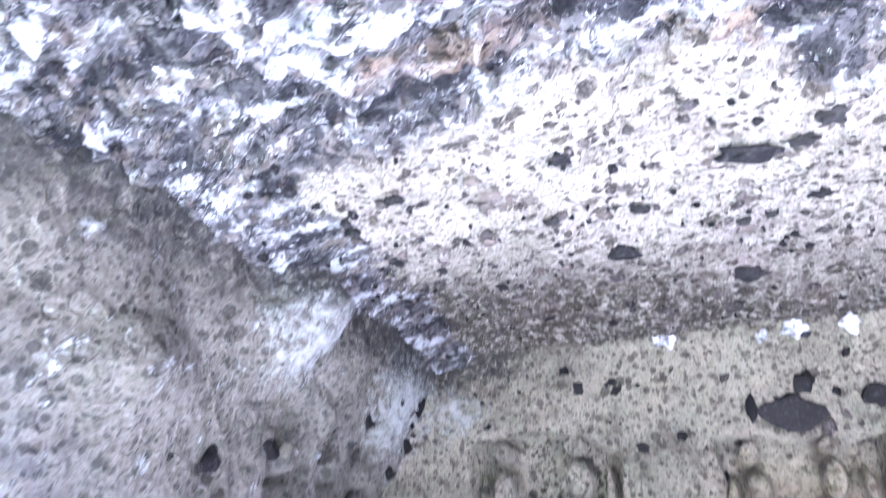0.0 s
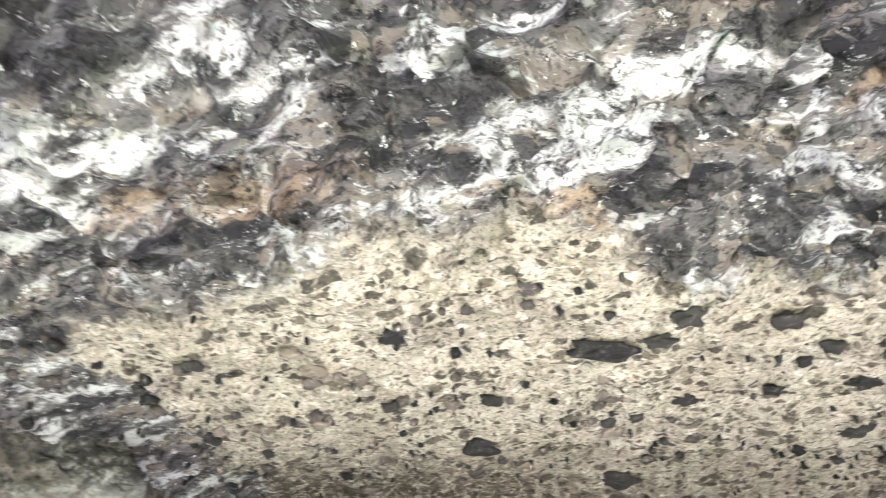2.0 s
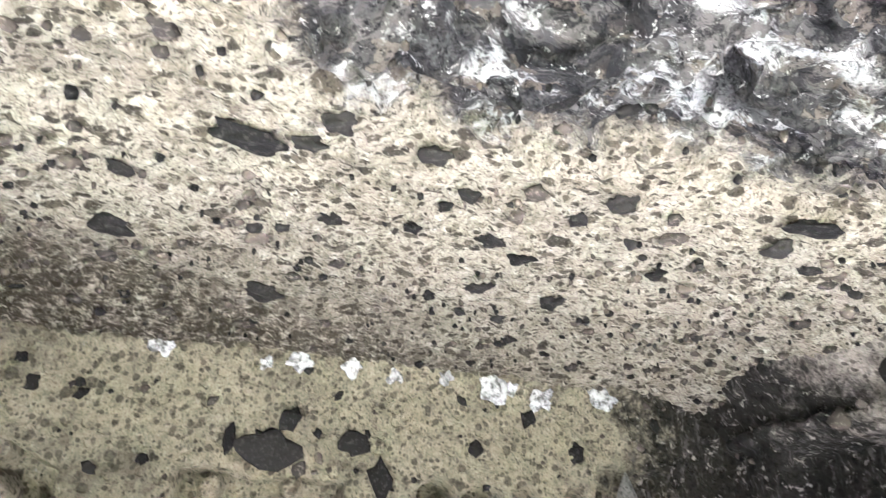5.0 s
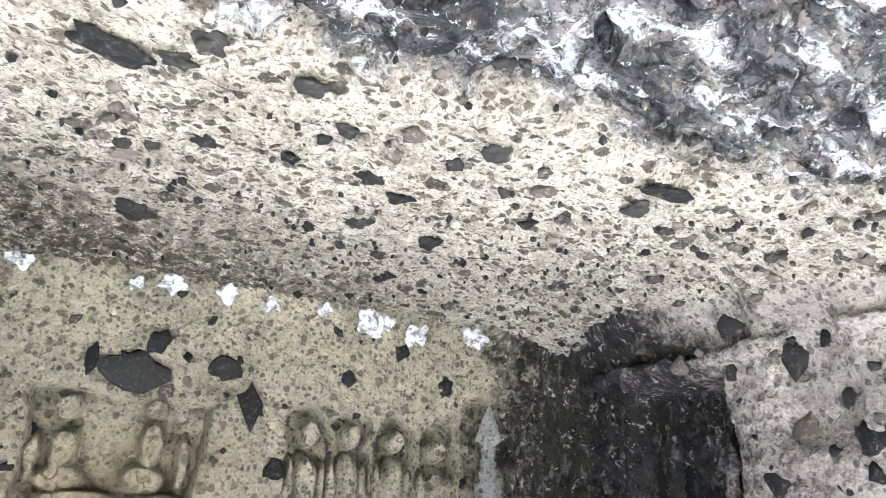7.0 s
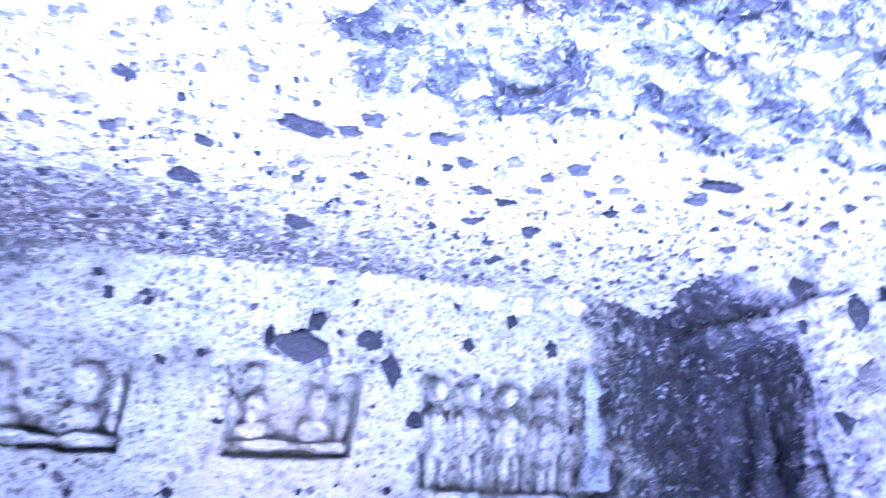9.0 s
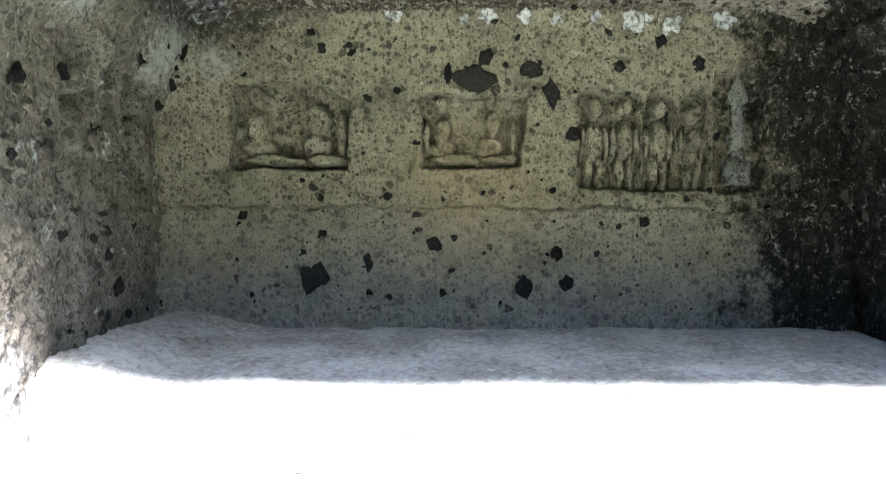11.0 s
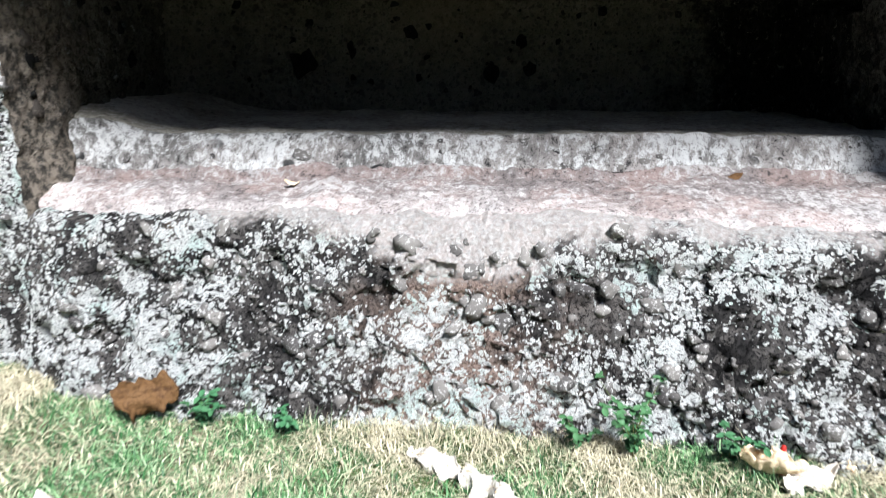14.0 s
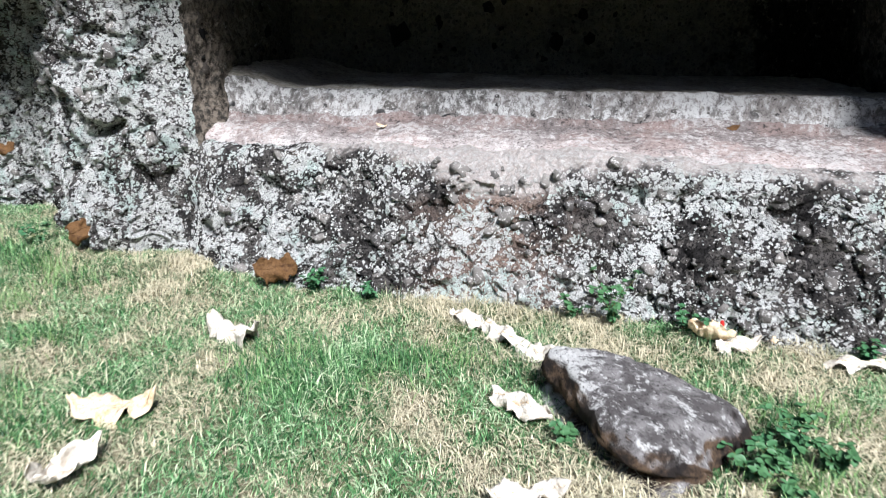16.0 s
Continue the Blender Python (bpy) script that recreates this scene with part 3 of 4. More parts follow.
HOLLOWS = ((-1.38, 0.18, 0.06, 0.12), (-2.4, 1.2, 0.09, 0.16), (-2.42, 0.55, 0.08, 0.12), (-0.97, 0.42, 0.09, 0.09), (1.56, 0.5, 0.08, 0.08), (-1.93, 0.74, 0.08, 0.12), (0.95, 0.5, 0.12, 0.04), (0.35, 0.3, 0.15, 0.03), (-1.2, 0.2, 0.07, 0.07), (-2.05, 1.05, 0.1, 0.08), (-0.35, 0.45, 0.1, 0.04), (-2.45, 0.9, 0.14, 0.18), (-2.65, 1.35, 0.2, 0.22), (-1.72, 1.25, 0.06, 0.09), (-2.15, 0.45, 0.1, 0.08))


def face_at(x, z, amount):
    p = Vector((x, face_y(x, z), z))
    q = p + jitter(p, 0.13 * amount)
    q.y -= knob(p) * amount
    for dx, dz, r, deep in HOLLOWS:
        q.y += deep * math.exp(-((x - dx) / r) ** 2 - ((z - dz) / (0.7 * r)) ** 2)
    return q


def front_where(u, v):
    """The face from the soil up, rolling over the worn sill onto the ledge."""
    x = LEFT + u * (5.2 - LEFT)
    amount = 0.45 + 0.55 * smooth(LEFT, LEFT + 0.35, x)
    top = sill_z(x) - 0.05
    if v < 0.78:
        return face_at(x, -0.08 + v / 0.78 * (top + 0.08), amount * (0.35 + 0.65 * smooth(0.78, 0.62, v)))
    k = (v - 0.78) / 0.22
    p = face_at(x, top, amount * 0.35)
    p.y += (0.2 + 0.28 * smooth(-0.85, -1.35, x)) * k ** 1.5
    p.z += 0.062 * math.sin(min(1.0, k * 1.5) * math.pi / 2) - 0.05 * smooth(0.7, 1.0, k)
    q = p + jitter(p + Vector((3, 0, 0)), 0.05 * k)
    q.z += 0.4 * knob(p) * (1 - k)
    return q


def pillar_where(u, v):
    x = -5.0 + u * (LEFT + 5.0)
    return face_at(x, -0.08 + v * 3.05, 0.45 + 0.75 * smooth(LEFT, LEFT - 0.3, x))


def right_face_where(u, v):
    x = RIGHT + u * (5.2 - RIGHT)
    z = 0.6 + v * 2.3
    p = Vector((x, 0.28 + (LIP - 0.28) * smooth(1.7, 2.6, z), z))
    return p + jitter(p, 0.08)


FOOT = 0.7


def foot_y(x):
    """The foot of the step, which curves forward into the side wall."""
    return FOOT - 0.07 * smooth(-1.2, -1.5, x)


def bank(x, y):
    """Rise of the chamber floor towards its rounded side."""
    return 0.08 * smooth(-0.95, -1.5, x) ** 1.4 * smooth(0.6, 1.0, y) + 0.04 * smooth(-1.0, -1.45, x)


def ledge_where(u, v):
    x = LEFT - 0.3 + u * (RIGHT + 0.5 - LEFT)
    y0 = face_y(x, 0.68)
    y = y0 + 0.05 + v * (foot_y(x) - y0 - 0.05)
    p = Vector((x, y, sill_z(x) + (0.75 - sill_z(x)) * v + 0.02 * math.sin(math.pi * v) - 0.035 * smooth(0.25, 0.0, v) ** 2 + 0.04 * smooth(0.9, 1.0, v) ** 2))
    return p + jitter(p, 0.05) + Vector((0, 0, 0.006 * noise.noise(p * 30)))


def step_where(u, v):
    x = LEFT - 0.3 + u * (RIGHT + 0.5 - LEFT)
    k = smooth(0, 1, v)
    y = foot_y(x) + 0.14 * v + 0.02 * math.sin(x * 1.7) * math.sin(math.pi * v)
    p = Vector((x, y, 0.785 - 0.035 * smooth(0, 0.1, v) + 0.17 * k + bank(x, y) * v))
    q = p + jitter(p, 0.03)
    q.y -= 0.5 * knob(p) * math.sin(math.pi * v)
    return q


def floor_where(u, v):
    x = LEFT - 0.4 + u * (RIGHT + 0.65 - LEFT)
    y0 = foot_y(x) + 0.14
    y = y0 + v * (BACK + 0.1 - y0)
    p = Vector((x, y, 0.92 - 0.01 * v + bank(x, y)))
    return p + jitter(p, 0.03)


def ceiling_z(x, y):
    z = 2.66 + 0.092 * y - 0.13 * smooth(1.7, 2.35, y)
    drop = 0.95 * max(0.0, -1.02 - x) ** 2 + 0.35 * max(0.0, x - 1.72) ** 2
    return z - min(0.7, drop) * smooth(0.0, 0.55, y) - 0.05 * smooth(0.15, -0.36, y)


def soot_y(x):
    for (x0, y0), (x1, y1) in zip(SOOT_LINE, SOOT_LINE[1:]):
        if x < x1:
            return y0 + (y1 - y0) * max(0.0, x - x0) / (x1 - x0)
    return SOOT_LINE[-1][1]


def ceiling_at(x, y):
    p = Vector((x, y, ceiling_z(x, y)))
    wild = smooth(0.14, -0.1, y - soot_y(x) + 0.2 * noise.noise(p * 4))
    q = p + jitter(p, 0.05 + 0.09 * wild)
    d = noise.voronoi(p * 6.5)[0]
    f = noise.voronoi(Vector((p.x * 17, p.y * 21, p.z * 17)))[0]
    h = noise.voronoi(p * 13 + Vector((3, 1, 0)))[0]
    e = noise.voronoi(Vector((p.x * 20, p.y * 30, p.z * 20)))[0]
    q.z += wild * (0.016 * min(1.0, e[1] - e[0]) + 0.055 * (d[1] - d[0]) + 0.03 * (h[0] - 0.4) - 0.02 * noise.noise(p * 24)) - 0.006 * noise.noise(p * 45) - (1 - wild) * 0.022 * min(0.6, f[1] - f[0])
    return q


def ceiling_where(u, v):
    return ceiling_at(-2.9 + u * 5.7, LIP + v * (BACK + 0.08 - LIP))


def left_x(y, z):
    return LEFT - 0.03 * (y - 0.35) + 0.16 * smooth(2.0, 2.75, z) + 0.07 * smooth(1.0, 0.7, z) * smooth(0.35, 0.65, y)


LEFT_LUMPS = ((0.94, 2.54, 0.17, 0.2), (0.33, 2.25, 0.18, 0.12), (1.35, 2.5, 0.12, 0.07), (1.25, 2.25, 0.1, 0.05))


def left_where(u, v):
    z = 0.55 + v * 2.42
    y0 = face_y(LEFT, z) + 0.02
    y = y0 + u * (BACK + 0.1 - y0)
    p = Vector((left_x(y, z), y, z))
    for cy, cz, r, out in LEFT_LUMPS:
        p.x += out * math.exp(-((y - cy) / r) ** 2 - ((z - cz) / (0.85 * r)) ** 2)
    q = p + jitter(p, 0.06)
    q.x += 0.4 * knob(p) + carve_left(y, z)
    return q.lerp(face_at(LEFT, z, 0.45), smooth(0.05, 0.0, u))


def inside(a, b, x, soft=0.012):
    return smooth(a - soft, a + soft, x) * smooth(b + soft, b - soft, x)


def arch(x, z, cx, half, low, spring):
    """1 within an upright panel with a round head."""
    if z > spring:
        return smooth(half + 0.008, half - 0.012, math.hypot(x - cx, z - spring))
    return inside(cx - half, cx + half, x, 0.01) * smooth(low - 0.01, low + 0.01, z)


def carve_back(x, z):
    """Depth cut into the back wall by the carved panels."""
    wob = noise.noise_vector(Vector((x * 7, 0, z * 7))) * 0.022
    x, z = x + wob.x, z - UP + wob.z
    d = 0.16 * inside(-0.1, 0.5, x, 0.008) * inside(1.75, 2.16, z, 0.008)
    d += 0.15 * inside(-1.2, -0.52, x, 0.012) * inside(1.74, 2.22 - 0.5 * max(0.0, x + 0.7), z, 0.012)
    for cx in (0.92, 1.1, 1.3, 1.5):
        d = max(d, 0.15 * arch(x, z, cx, 0.092, 1.62, 2.1))
    d = max(d, 0.1 * inside(1.62, 1.92, x, 0.02) * inside(1.62, 2.3, z, 0.02))
    d += 0.014 * inside(1.505, 1.525, z, 0.008)
    d -= 0.03 * smooth(1.53, 1.5, z)
    return d


def carve_left(y, z):
    z -= UP
    d = 0.0
    for cy in (1.15, 1.45, 1.75):
        d = max(d, arch(y, z, cy, 0.11, 1.5, 2.1))
    return -0.11 * d


def carve_right(y, z):
    z -= UP
    d = 0.2 * inside(1.34, 1.9, y, 0.015) * inside(1.4, 2.36, z, 0.015)
    d = max(d, 0.2 * inside(0.36, 0.76, y, 0.012) * inside(1.85, 2.42, z, 0.012))
    d -= 0.03 * inside(0.3, 0.84, y, 0.015) * inside(2.43, 2.47, z, 0.012)
    d -= 0.05 * inside(2.4, 2.45, z, 0.012) * inside(1.1, 2.2, y, 0.03)
    d += 0.03 * smooth(2.06, 2.09, y)
    d += 0.05 * inside(0.86, 1.12, y, 0.05) * inside(2.1, 2.5, z, 0.06)
    return d


def back_where(u, v):
    x = LEFT - 0.06 + u * (RIGHT + 0.14 - LEFT)
    z = 0.75 + v * 2.15
    turn_in = max(0.0, min(0.4, LEFT - 0.06 + 0.4 - x))
    y = BACK - (0.4 - math.sqrt(max(0.0, 0.16 - turn_in ** 2))) - 0.1 * smooth(0.12, 0.0, RIGHT - 0.05 - x) - 0.3 * smooth(2.6, 2.95, z) ** 2
    p = Vector((x, y, z))
    q = p + jitter(p, 0.04)
    q.y += carve_back(x, z) - 0.005 * noise.noise(p * 40) + 0.25 * knob(p)
    return q


def right_x(z):
    return RIGHT + 0.08 - 0.11 * (z - 0.8) - 0.1 * smooth(2.52, 2.82, z)


def right_where(u, v):
    z = 0.55 + v * 2.4
    y0 = 0.26 + (LIP - 0.26) * smooth(1.7, 2.6, z)
    y = y0 + u * (BACK + 0.1 - y0)
    p = Vector((right_x(z), y, z))
    q = p + jitter(p, 0.045)
    q.x += carve_right(y, z) - 0.3 * knob(p)
    return q


def structure(ob, label, category):
    return tagged(ob, label, category, kind="structure")


wall_front = structure(sheet("wall_front", front_where, 720, 110, FACE_ROCK), "rough dark conglomerate rock face crusted with white lichen above the grass", "rock wall")
wall_pillar = structure(sheet("wall_pillar", pillar_where, 320, 240, PILLAR_ROCK), "rough rock pillar covered with white and pale green lichen", "rock wall")
wall_outer = structure(sheet("wall_outer", right_face_where, 90, 70, FACE_ROCK), "rough outer rock face beside the opening", "rock wall")
ledge = structure(sheet("ledge", ledge_where, 300, 60, LEDGE_ROCK), "worn pinkish grey stone ledge along the chamber opening", "ledge")
step = structure(sheet("step", step_where, 380, 24, STEP_ROCK), "low stone step with whitish crust and dark pebbles", "step")
floor = structure(sheet("floor", floor_where, 260, 90, FLOOR_ROCK), "flat grey stone floor of the rock-cut chamber", "floor")
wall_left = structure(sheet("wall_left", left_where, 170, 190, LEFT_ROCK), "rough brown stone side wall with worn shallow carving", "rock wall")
wall_right = structure(sheet("wall_right", right_where, 300, 280, SIDE_ROCK), "carved stone side wall with a niche, darker towards the far corner", "rock wall")
wall_back = structure(sheet("wall_back", back_where, 560, 300, BACK_ROCK), "pale olive tuff back wall with worn carved panels", "rock wall")


def boulder_shell():
    """The outside of the rock above and behind the chamber."""
    line = [(LIP + 0.01, 2.53), (LIP - 0.08, 2.85), (-0.5, 3.3), (0.2, 3.75), (1.4, 4.0), (2.9, 3.8), (4.0, 3.1), (4.6, 1.8), (4.8, -0.1)]
    n = 60
    verts, faces = [], []
    for i in range(n + 1):
        x = -5.0 + 10.2 * i / n
        drop = 1 - 0.35 * abs((x - 0.3) / 5.2) ** 3
        for y, z in line:
            p = Vector((x, y, 2.5 + (z - 2.5) * drop if z > 2.5 else z))
            verts.append(p + jitter(p, 0.25 * smooth(2.5, 3.2, z)))
    k = len(line)
    for i in range(n):
        for j in range(k - 1):
            a = i * k + j
            faces.append((a, a + 1, a + k + 1, a + k))
    for i in (0, n):
        base = len(verts)
        x = -5.0 + 10.2 * i / n
        y0 = face_y(x, 0) if i == 0 else LIP
        verts.extend([(x, y0, -0.1), (x, y0, 2.5)])
        faces.append([i * k + j for j in range(k)] + [base, base + 1])
    return mesh_from("rock_mass", verts, faces, PILLAR_ROCK)


structure(new("rock_mass", boulder_shell()), "huge weathered boulder holding the carved chamber", "boulder")


def ceiling_mesh():
    """The ceiling rock with its embedded dark stones, all in one mesh."""
    verts, faces = sheet_data(ceiling_where, 720, 400)
    slots = [0] * len(faces)
    rnd = random.Random(4)
    known = ((0.07, 0.67, 0.17, 0.075), (0.2, 0.64, 0.075, 0.04), (0.23, 0.53, 0.07, 0.06), (0.44, 0.61, 0.07, 0.05), (0.86, 0.66, 0.09, 0.06),
             (0.28, 1.0, 0.08, 0.05), (1.04, 1.46, 0.1, 0.09), (1.33, 0.63, 0.15, 0.06), (-0.3, 1.31, 0.13, 0.09), (0.68, 1.01, 0.09, 0.05),
             (0.8, 1.1, 0.1, 0.05), (0.77, 1.41, 0.09, 0.07), (0.11, 1.75, 0.16, 0.1), (0.8, 0.78, 0.06, 0.05), (1.3, 0.73, 0.09, 0.06))
    spots = [(x, y, 0.72 * a, 0.7 * b * (1.15 + 0.3 * y), 0.15 * math.sin(9 * x)) for x, y, a, b in known]
    for _ in range(900):
        x, y = rnd.uniform(LEFT + 0.1, RIGHT - 0.1), rnd.uniform(0.3, 2.2)
        s = 0.011 + 0.032 * rnd.random() ** 3.2
        if any(abs(x - q[0]) < q[2] + 0.05 and abs(y - q[1]) < q[3] + 0.06 for q in known):
            continue
        spots.append((x, y, s * rnd.uniform(0.8, 1.5), s * 1.15, rnd.uniform(-0.8, 0.8)))
    for n, (x, y, a, b, turn) in enumerate(spots):
        pv, pf = pebble_data(n % 37, 3 if a > 0.05 else 2 if a > 0.03 else 1, 0.95 if a > 0.035 else 0.7)
        c, base = ceiling_at(x, y) - Vector((0, 0, 0.009)), len(verts)
        m = Matrix.Translation(c) @ Matrix.Rotation(turn, 4, "Z") @ Matrix.Diagonal((a, b, 0.18 * b + 0.018, 1))
        verts.extend([m @ p for p in pv])
        faces.extend([[base + i for i in f] for f in pf])
        slots.extend([1 if n < len(known) or n % 5 < 2 else 2] * len(pf))
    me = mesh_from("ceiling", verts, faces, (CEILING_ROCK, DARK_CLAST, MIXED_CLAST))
    me.polygons.foreach_set("material_index", slots)
    return me


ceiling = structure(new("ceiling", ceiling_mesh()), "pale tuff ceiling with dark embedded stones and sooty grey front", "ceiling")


# ---- ground ----
def ground_z(x, y):
    z = 0.03 * noise.noise(Vector((x * 0.9, y * 0.9, 0))) + 0.012 * noise.noise(Vector((x * 4, y * 4, 3)))
    return z + 0.07 * smooth(-1.4, -2.6, x) * smooth(-0.8, 0.4, y)


def ground_mesh():
    def spread(k):
        return math.copysign(abs(k) ** 2.6 * 180 + abs(k) * 6, k)
    def where(u, v):
        x, y = spread(2 * u - 1), spread(2 * v - 1) - 1.0
        near = smooth(20, 6, math.hypot(x, y))
        return Vector((x, y, ground_z(x, y) * near))
    return mesh_from("ground", *sheet_data(where, 200, 200), SOIL)


ground = structure(new("ground", ground_mesh()), "level earth with thin soil under the lawn", "ground")


def unseen_tree_belt():
    """Unseen dark trees round the clearing behind the camera, added to block low sky."""
    n, rows = 120, 16
    def where(u, v):
        a = math.pi * (1.04 + 0.92 * u)
        r = 15 + 2.2 * math.sin(v * 2.4)
        p = Vector((r * math.cos(a), r * math.sin(a) - 1, -0.2 + v * 7.5))
        q = p + noise.noise_vector(p * 0.35) * 2.0 + noise.noise_vector(p * 1.1) * 0.7
        q.z = p.z + (q.z - p.z) * min(1, v * 3)
        return q
    return mesh_from("backdrop", *sheet_data(where, n, rows), plain_material("unseen_foliage", (0.02, 0.04, 0.012), (0.05, 0.09, 0.03), 0.9, 1.5))


structure(new("backdrop", unseen_tree_belt()), "unseen belt of dark green trees, added to block low sky", "trees")


def grass_mesh(count, seed):
    """Many short bent blades over the lawn before the rock."""
    rng = np.random.default_rng(seed)
    x = rng.uniform(-3.9, 3.4, count * 2)
    y = -3.4 + 4.4 * rng.random(count * 2)
    keep = []
    for a, b in zip(x, y):
        edge = face_y(a, 0.0) + 0.02
        bald = noise.noise(Vector((a * 1.6, b * 1.6, 7))) + 0.5 * noise.noise(Vector((a * 6, b * 6, 2)))
        on_stone = ((a - 0.92) * 0.9 - (b + 1.12) * 0.43) ** 2 / 0.1 + ((a - 0.92) * 0.43 + (b + 1.12) * 0.9) ** 2 / 0.045 < 1
        keep.append(b < edge and not on_stone and bald > -0.5 + 0.5 * rng.random() - 0.35)
    x, y = x[keep][:count], y[keep][:count]
    n = len(x)
    z = np.array([ground_z(a, b) for a, b in zip(x, y)])
    tall = np.array([0.7 + 1.2 * max(0, noise.noise(Vector((a * 2.1, b * 2.1, 0)))) for a, b in zip(x, y)])
    broad = rng.random(n) < 0.5
    h = np.where(broad, rng.uniform(0.028, 0.068, n), rng.uniform(0.02, 0.06, n)) * tall
    wide = np.where(broad, rng.uniform(0.0013, 0.003, n), rng.uniform(0.0006, 0.0013, n))
    way, lean = rng.uniform(0, 2 * np.pi, n), rng.uniform(0.4, 2.6, n)
    dx, dy = np.cos(way), np.sin(way)
    sx, sy = -dy * wide, dx * wide
    co = np.zeros((n, 5, 3))
    for k, (f, up, w) in enumerate(((0, 0, 1), (0, 0, -1), (0.42, 0.7, 0.85), (0.42, 0.7, -0.85), (1.0, 1.0, 0))):
        co[:, k, 0] = x + dx * h * lean * f + sx * w
        co[:, k, 1] = y + dy * h * lean * f + sy * w
        co[:, k, 2] = z - 0.004 + h * up * (1.12 - 0.3 * np.minimum(lean, 2.2) * f)
    base = np.arange(n)[:, None] * 5
    quads = (base + np.array([[0, 1, 3, 2]])).ravel()
    tris = (base + np.array([[2, 3, 4]])).ravel()
    me = bpy.data.meshes.new("grass")
    me.vertices.add(n * 5)
    me.vertices.foreach_set("co", co.ravel())
    me.loops.add(n * 7)
    me.loops.foreach_set("vertex_index", np.concatenate([quads, tris]).astype(np.int32))
    me.polygons.add(n * 2)
    me.polygons.foreach_set("loop_start", np.concatenate([np.arange(n) * 4, n * 4 + np.arange(n) * 3]).astype(np.int32))
    me.materials.append(GRASS)
    me.update(calc_edges=True)
    me.validate()
    return me


def litter_mesh(count, seed):
    """Dead straw lying flat between the blades."""
    rng = np.random.default_rng(seed)
    verts, faces = [], []
    while len(faces) < count:
        x, y = rng.uniform(-3.6, 3.2), rng.uniform(-3.2, 0.3)
        if y > face_y(x, 0) or noise.noise(Vector((x * 1.3, y * 1.3, 4))) < -0.12 + 0.3 * rng.random():
            continue
        a, h, w = rng.uniform(0, 2 * np.pi), rng.uniform(0.008, 0.03), rng.uniform(0.0007, 0.0018)
        z = ground_z(x, y) + rng.uniform(0.004, 0.02)
        d, k = Vector((math.cos(a) * h, math.sin(a) * h, rng.uniform(-0.012, 0.012))), Vector((-math.sin(a) * w, math.cos(a) * w, 0.0006))
        p, n = Vector((x, y, z)), len(verts)
        verts.extend([p - d - k, p - d + k, p + d + k * 0.5, p + d - k * 0.5])
        faces.append((n, n + 1, n + 2, n + 3))
    return mesh_from("straw", verts, faces, STRAW)


tagged(new("straw", litter_mesh(22000, 8)), "pale dead straw lying flat between the grass blades", "straw", kind="stuff")
tagged(new("grass", grass_mesh(300000, 5)), "short green and straw-coloured lawn grass in front of the rock", "grass", kind="stuff")


# ---- loose stone on the lawn ----
STONE_OUTLINE = ((0.52, -0.9), (0.66, -0.84), (0.98, -0.94), (1.27, -1.08), (1.2, -1.24), (1.06, -1.42), (0.86, -1.53), (0.76, -1.4), (0.64, -1.12))


def lawn_stone():
    """A wedge of rock with a flat sloping top, steep sides and an undercut on one side."""
    cx, cy = 0.9, -1.13
    def reach(a):
        d = Vector((math.cos(a), math.sin(a)))
        best = 0.05
        for (x0, y0), (x1, y1) in zip(STONE_OUTLINE, STONE_OUTLINE[1:] + STONE_OUTLINE[:1]):
            p, e = Vector((x0 - cx, y0 - cy)), Vector((x1 - x0, y1 - y0))
            det = d.x * -e.y + d.y * e.x
            if abs(det) > 1e-9:
                r, k = (p.x * -e.y + p.y * e.x) / det, (d.x * p.y - d.y * p.x) / det
                if r > 0 and -0.001 <= k <= 1.001:
                    best = max(best, r)
        return best
    bm = bmesh.new()
    bmesh.ops.create_icosphere(bm, subdivisions=6, radius=1)
    for v in bm.verts:
        c = v.co
        flat = math.hypot(c.x, c.y)
        a = math.atan2(c.y, c.x)
        r = sum(reach(a + k) for k in (-0.12, 0, 0.12)) / 3
        out = r * flat ** 0.36
        x, y = out * math.cos(a), out * math.sin(a)
        top = 0.19 - 0.12 * (x + 0.1) + 0.05 * y
        p = Vector((x, y, (top if c.z > 0 else 0.1) * math.copysign(abs(c.z) ** 0.5, c.z)))
        p *= 1 - 0.06 * smooth(0.0, 0.12, p.z)
        p += noise.noise_vector(p * 3.1 + Vector((5, 1, 2))) * 0.028 + noise.noise_vector(p * 9) * 0.016 + noise.noise_vector(p * 28) * 0.008
        # undercut below a sharp rim on the side towards the leaf, with a thick foot under it
        facing = smooth(0.0, 0.5, -math.cos(a - radians(40))) * smooth(0.45, 0.8, flat)
        gap = facing * math.exp(-((p.z - 0.035) / 0.03) ** 2)
        p.x += 0.075 * gap
        p.y += 0.06 * gap
        v.co = p
    me = bpy.data.meshes.new("boulder")
    bm.to_mesh(me)
    bm.free()
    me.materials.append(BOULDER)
    me.polygons.foreach_set("use_smooth", [True] * len(me.polygons))
    return me


stone = new("boulder", lawn_stone())
stone.matrix_world = pose(0.9, -1.13, 0.01)
tagged(stone, "weathered grey boulder with pale lichen lying on the lawn", "boulder")


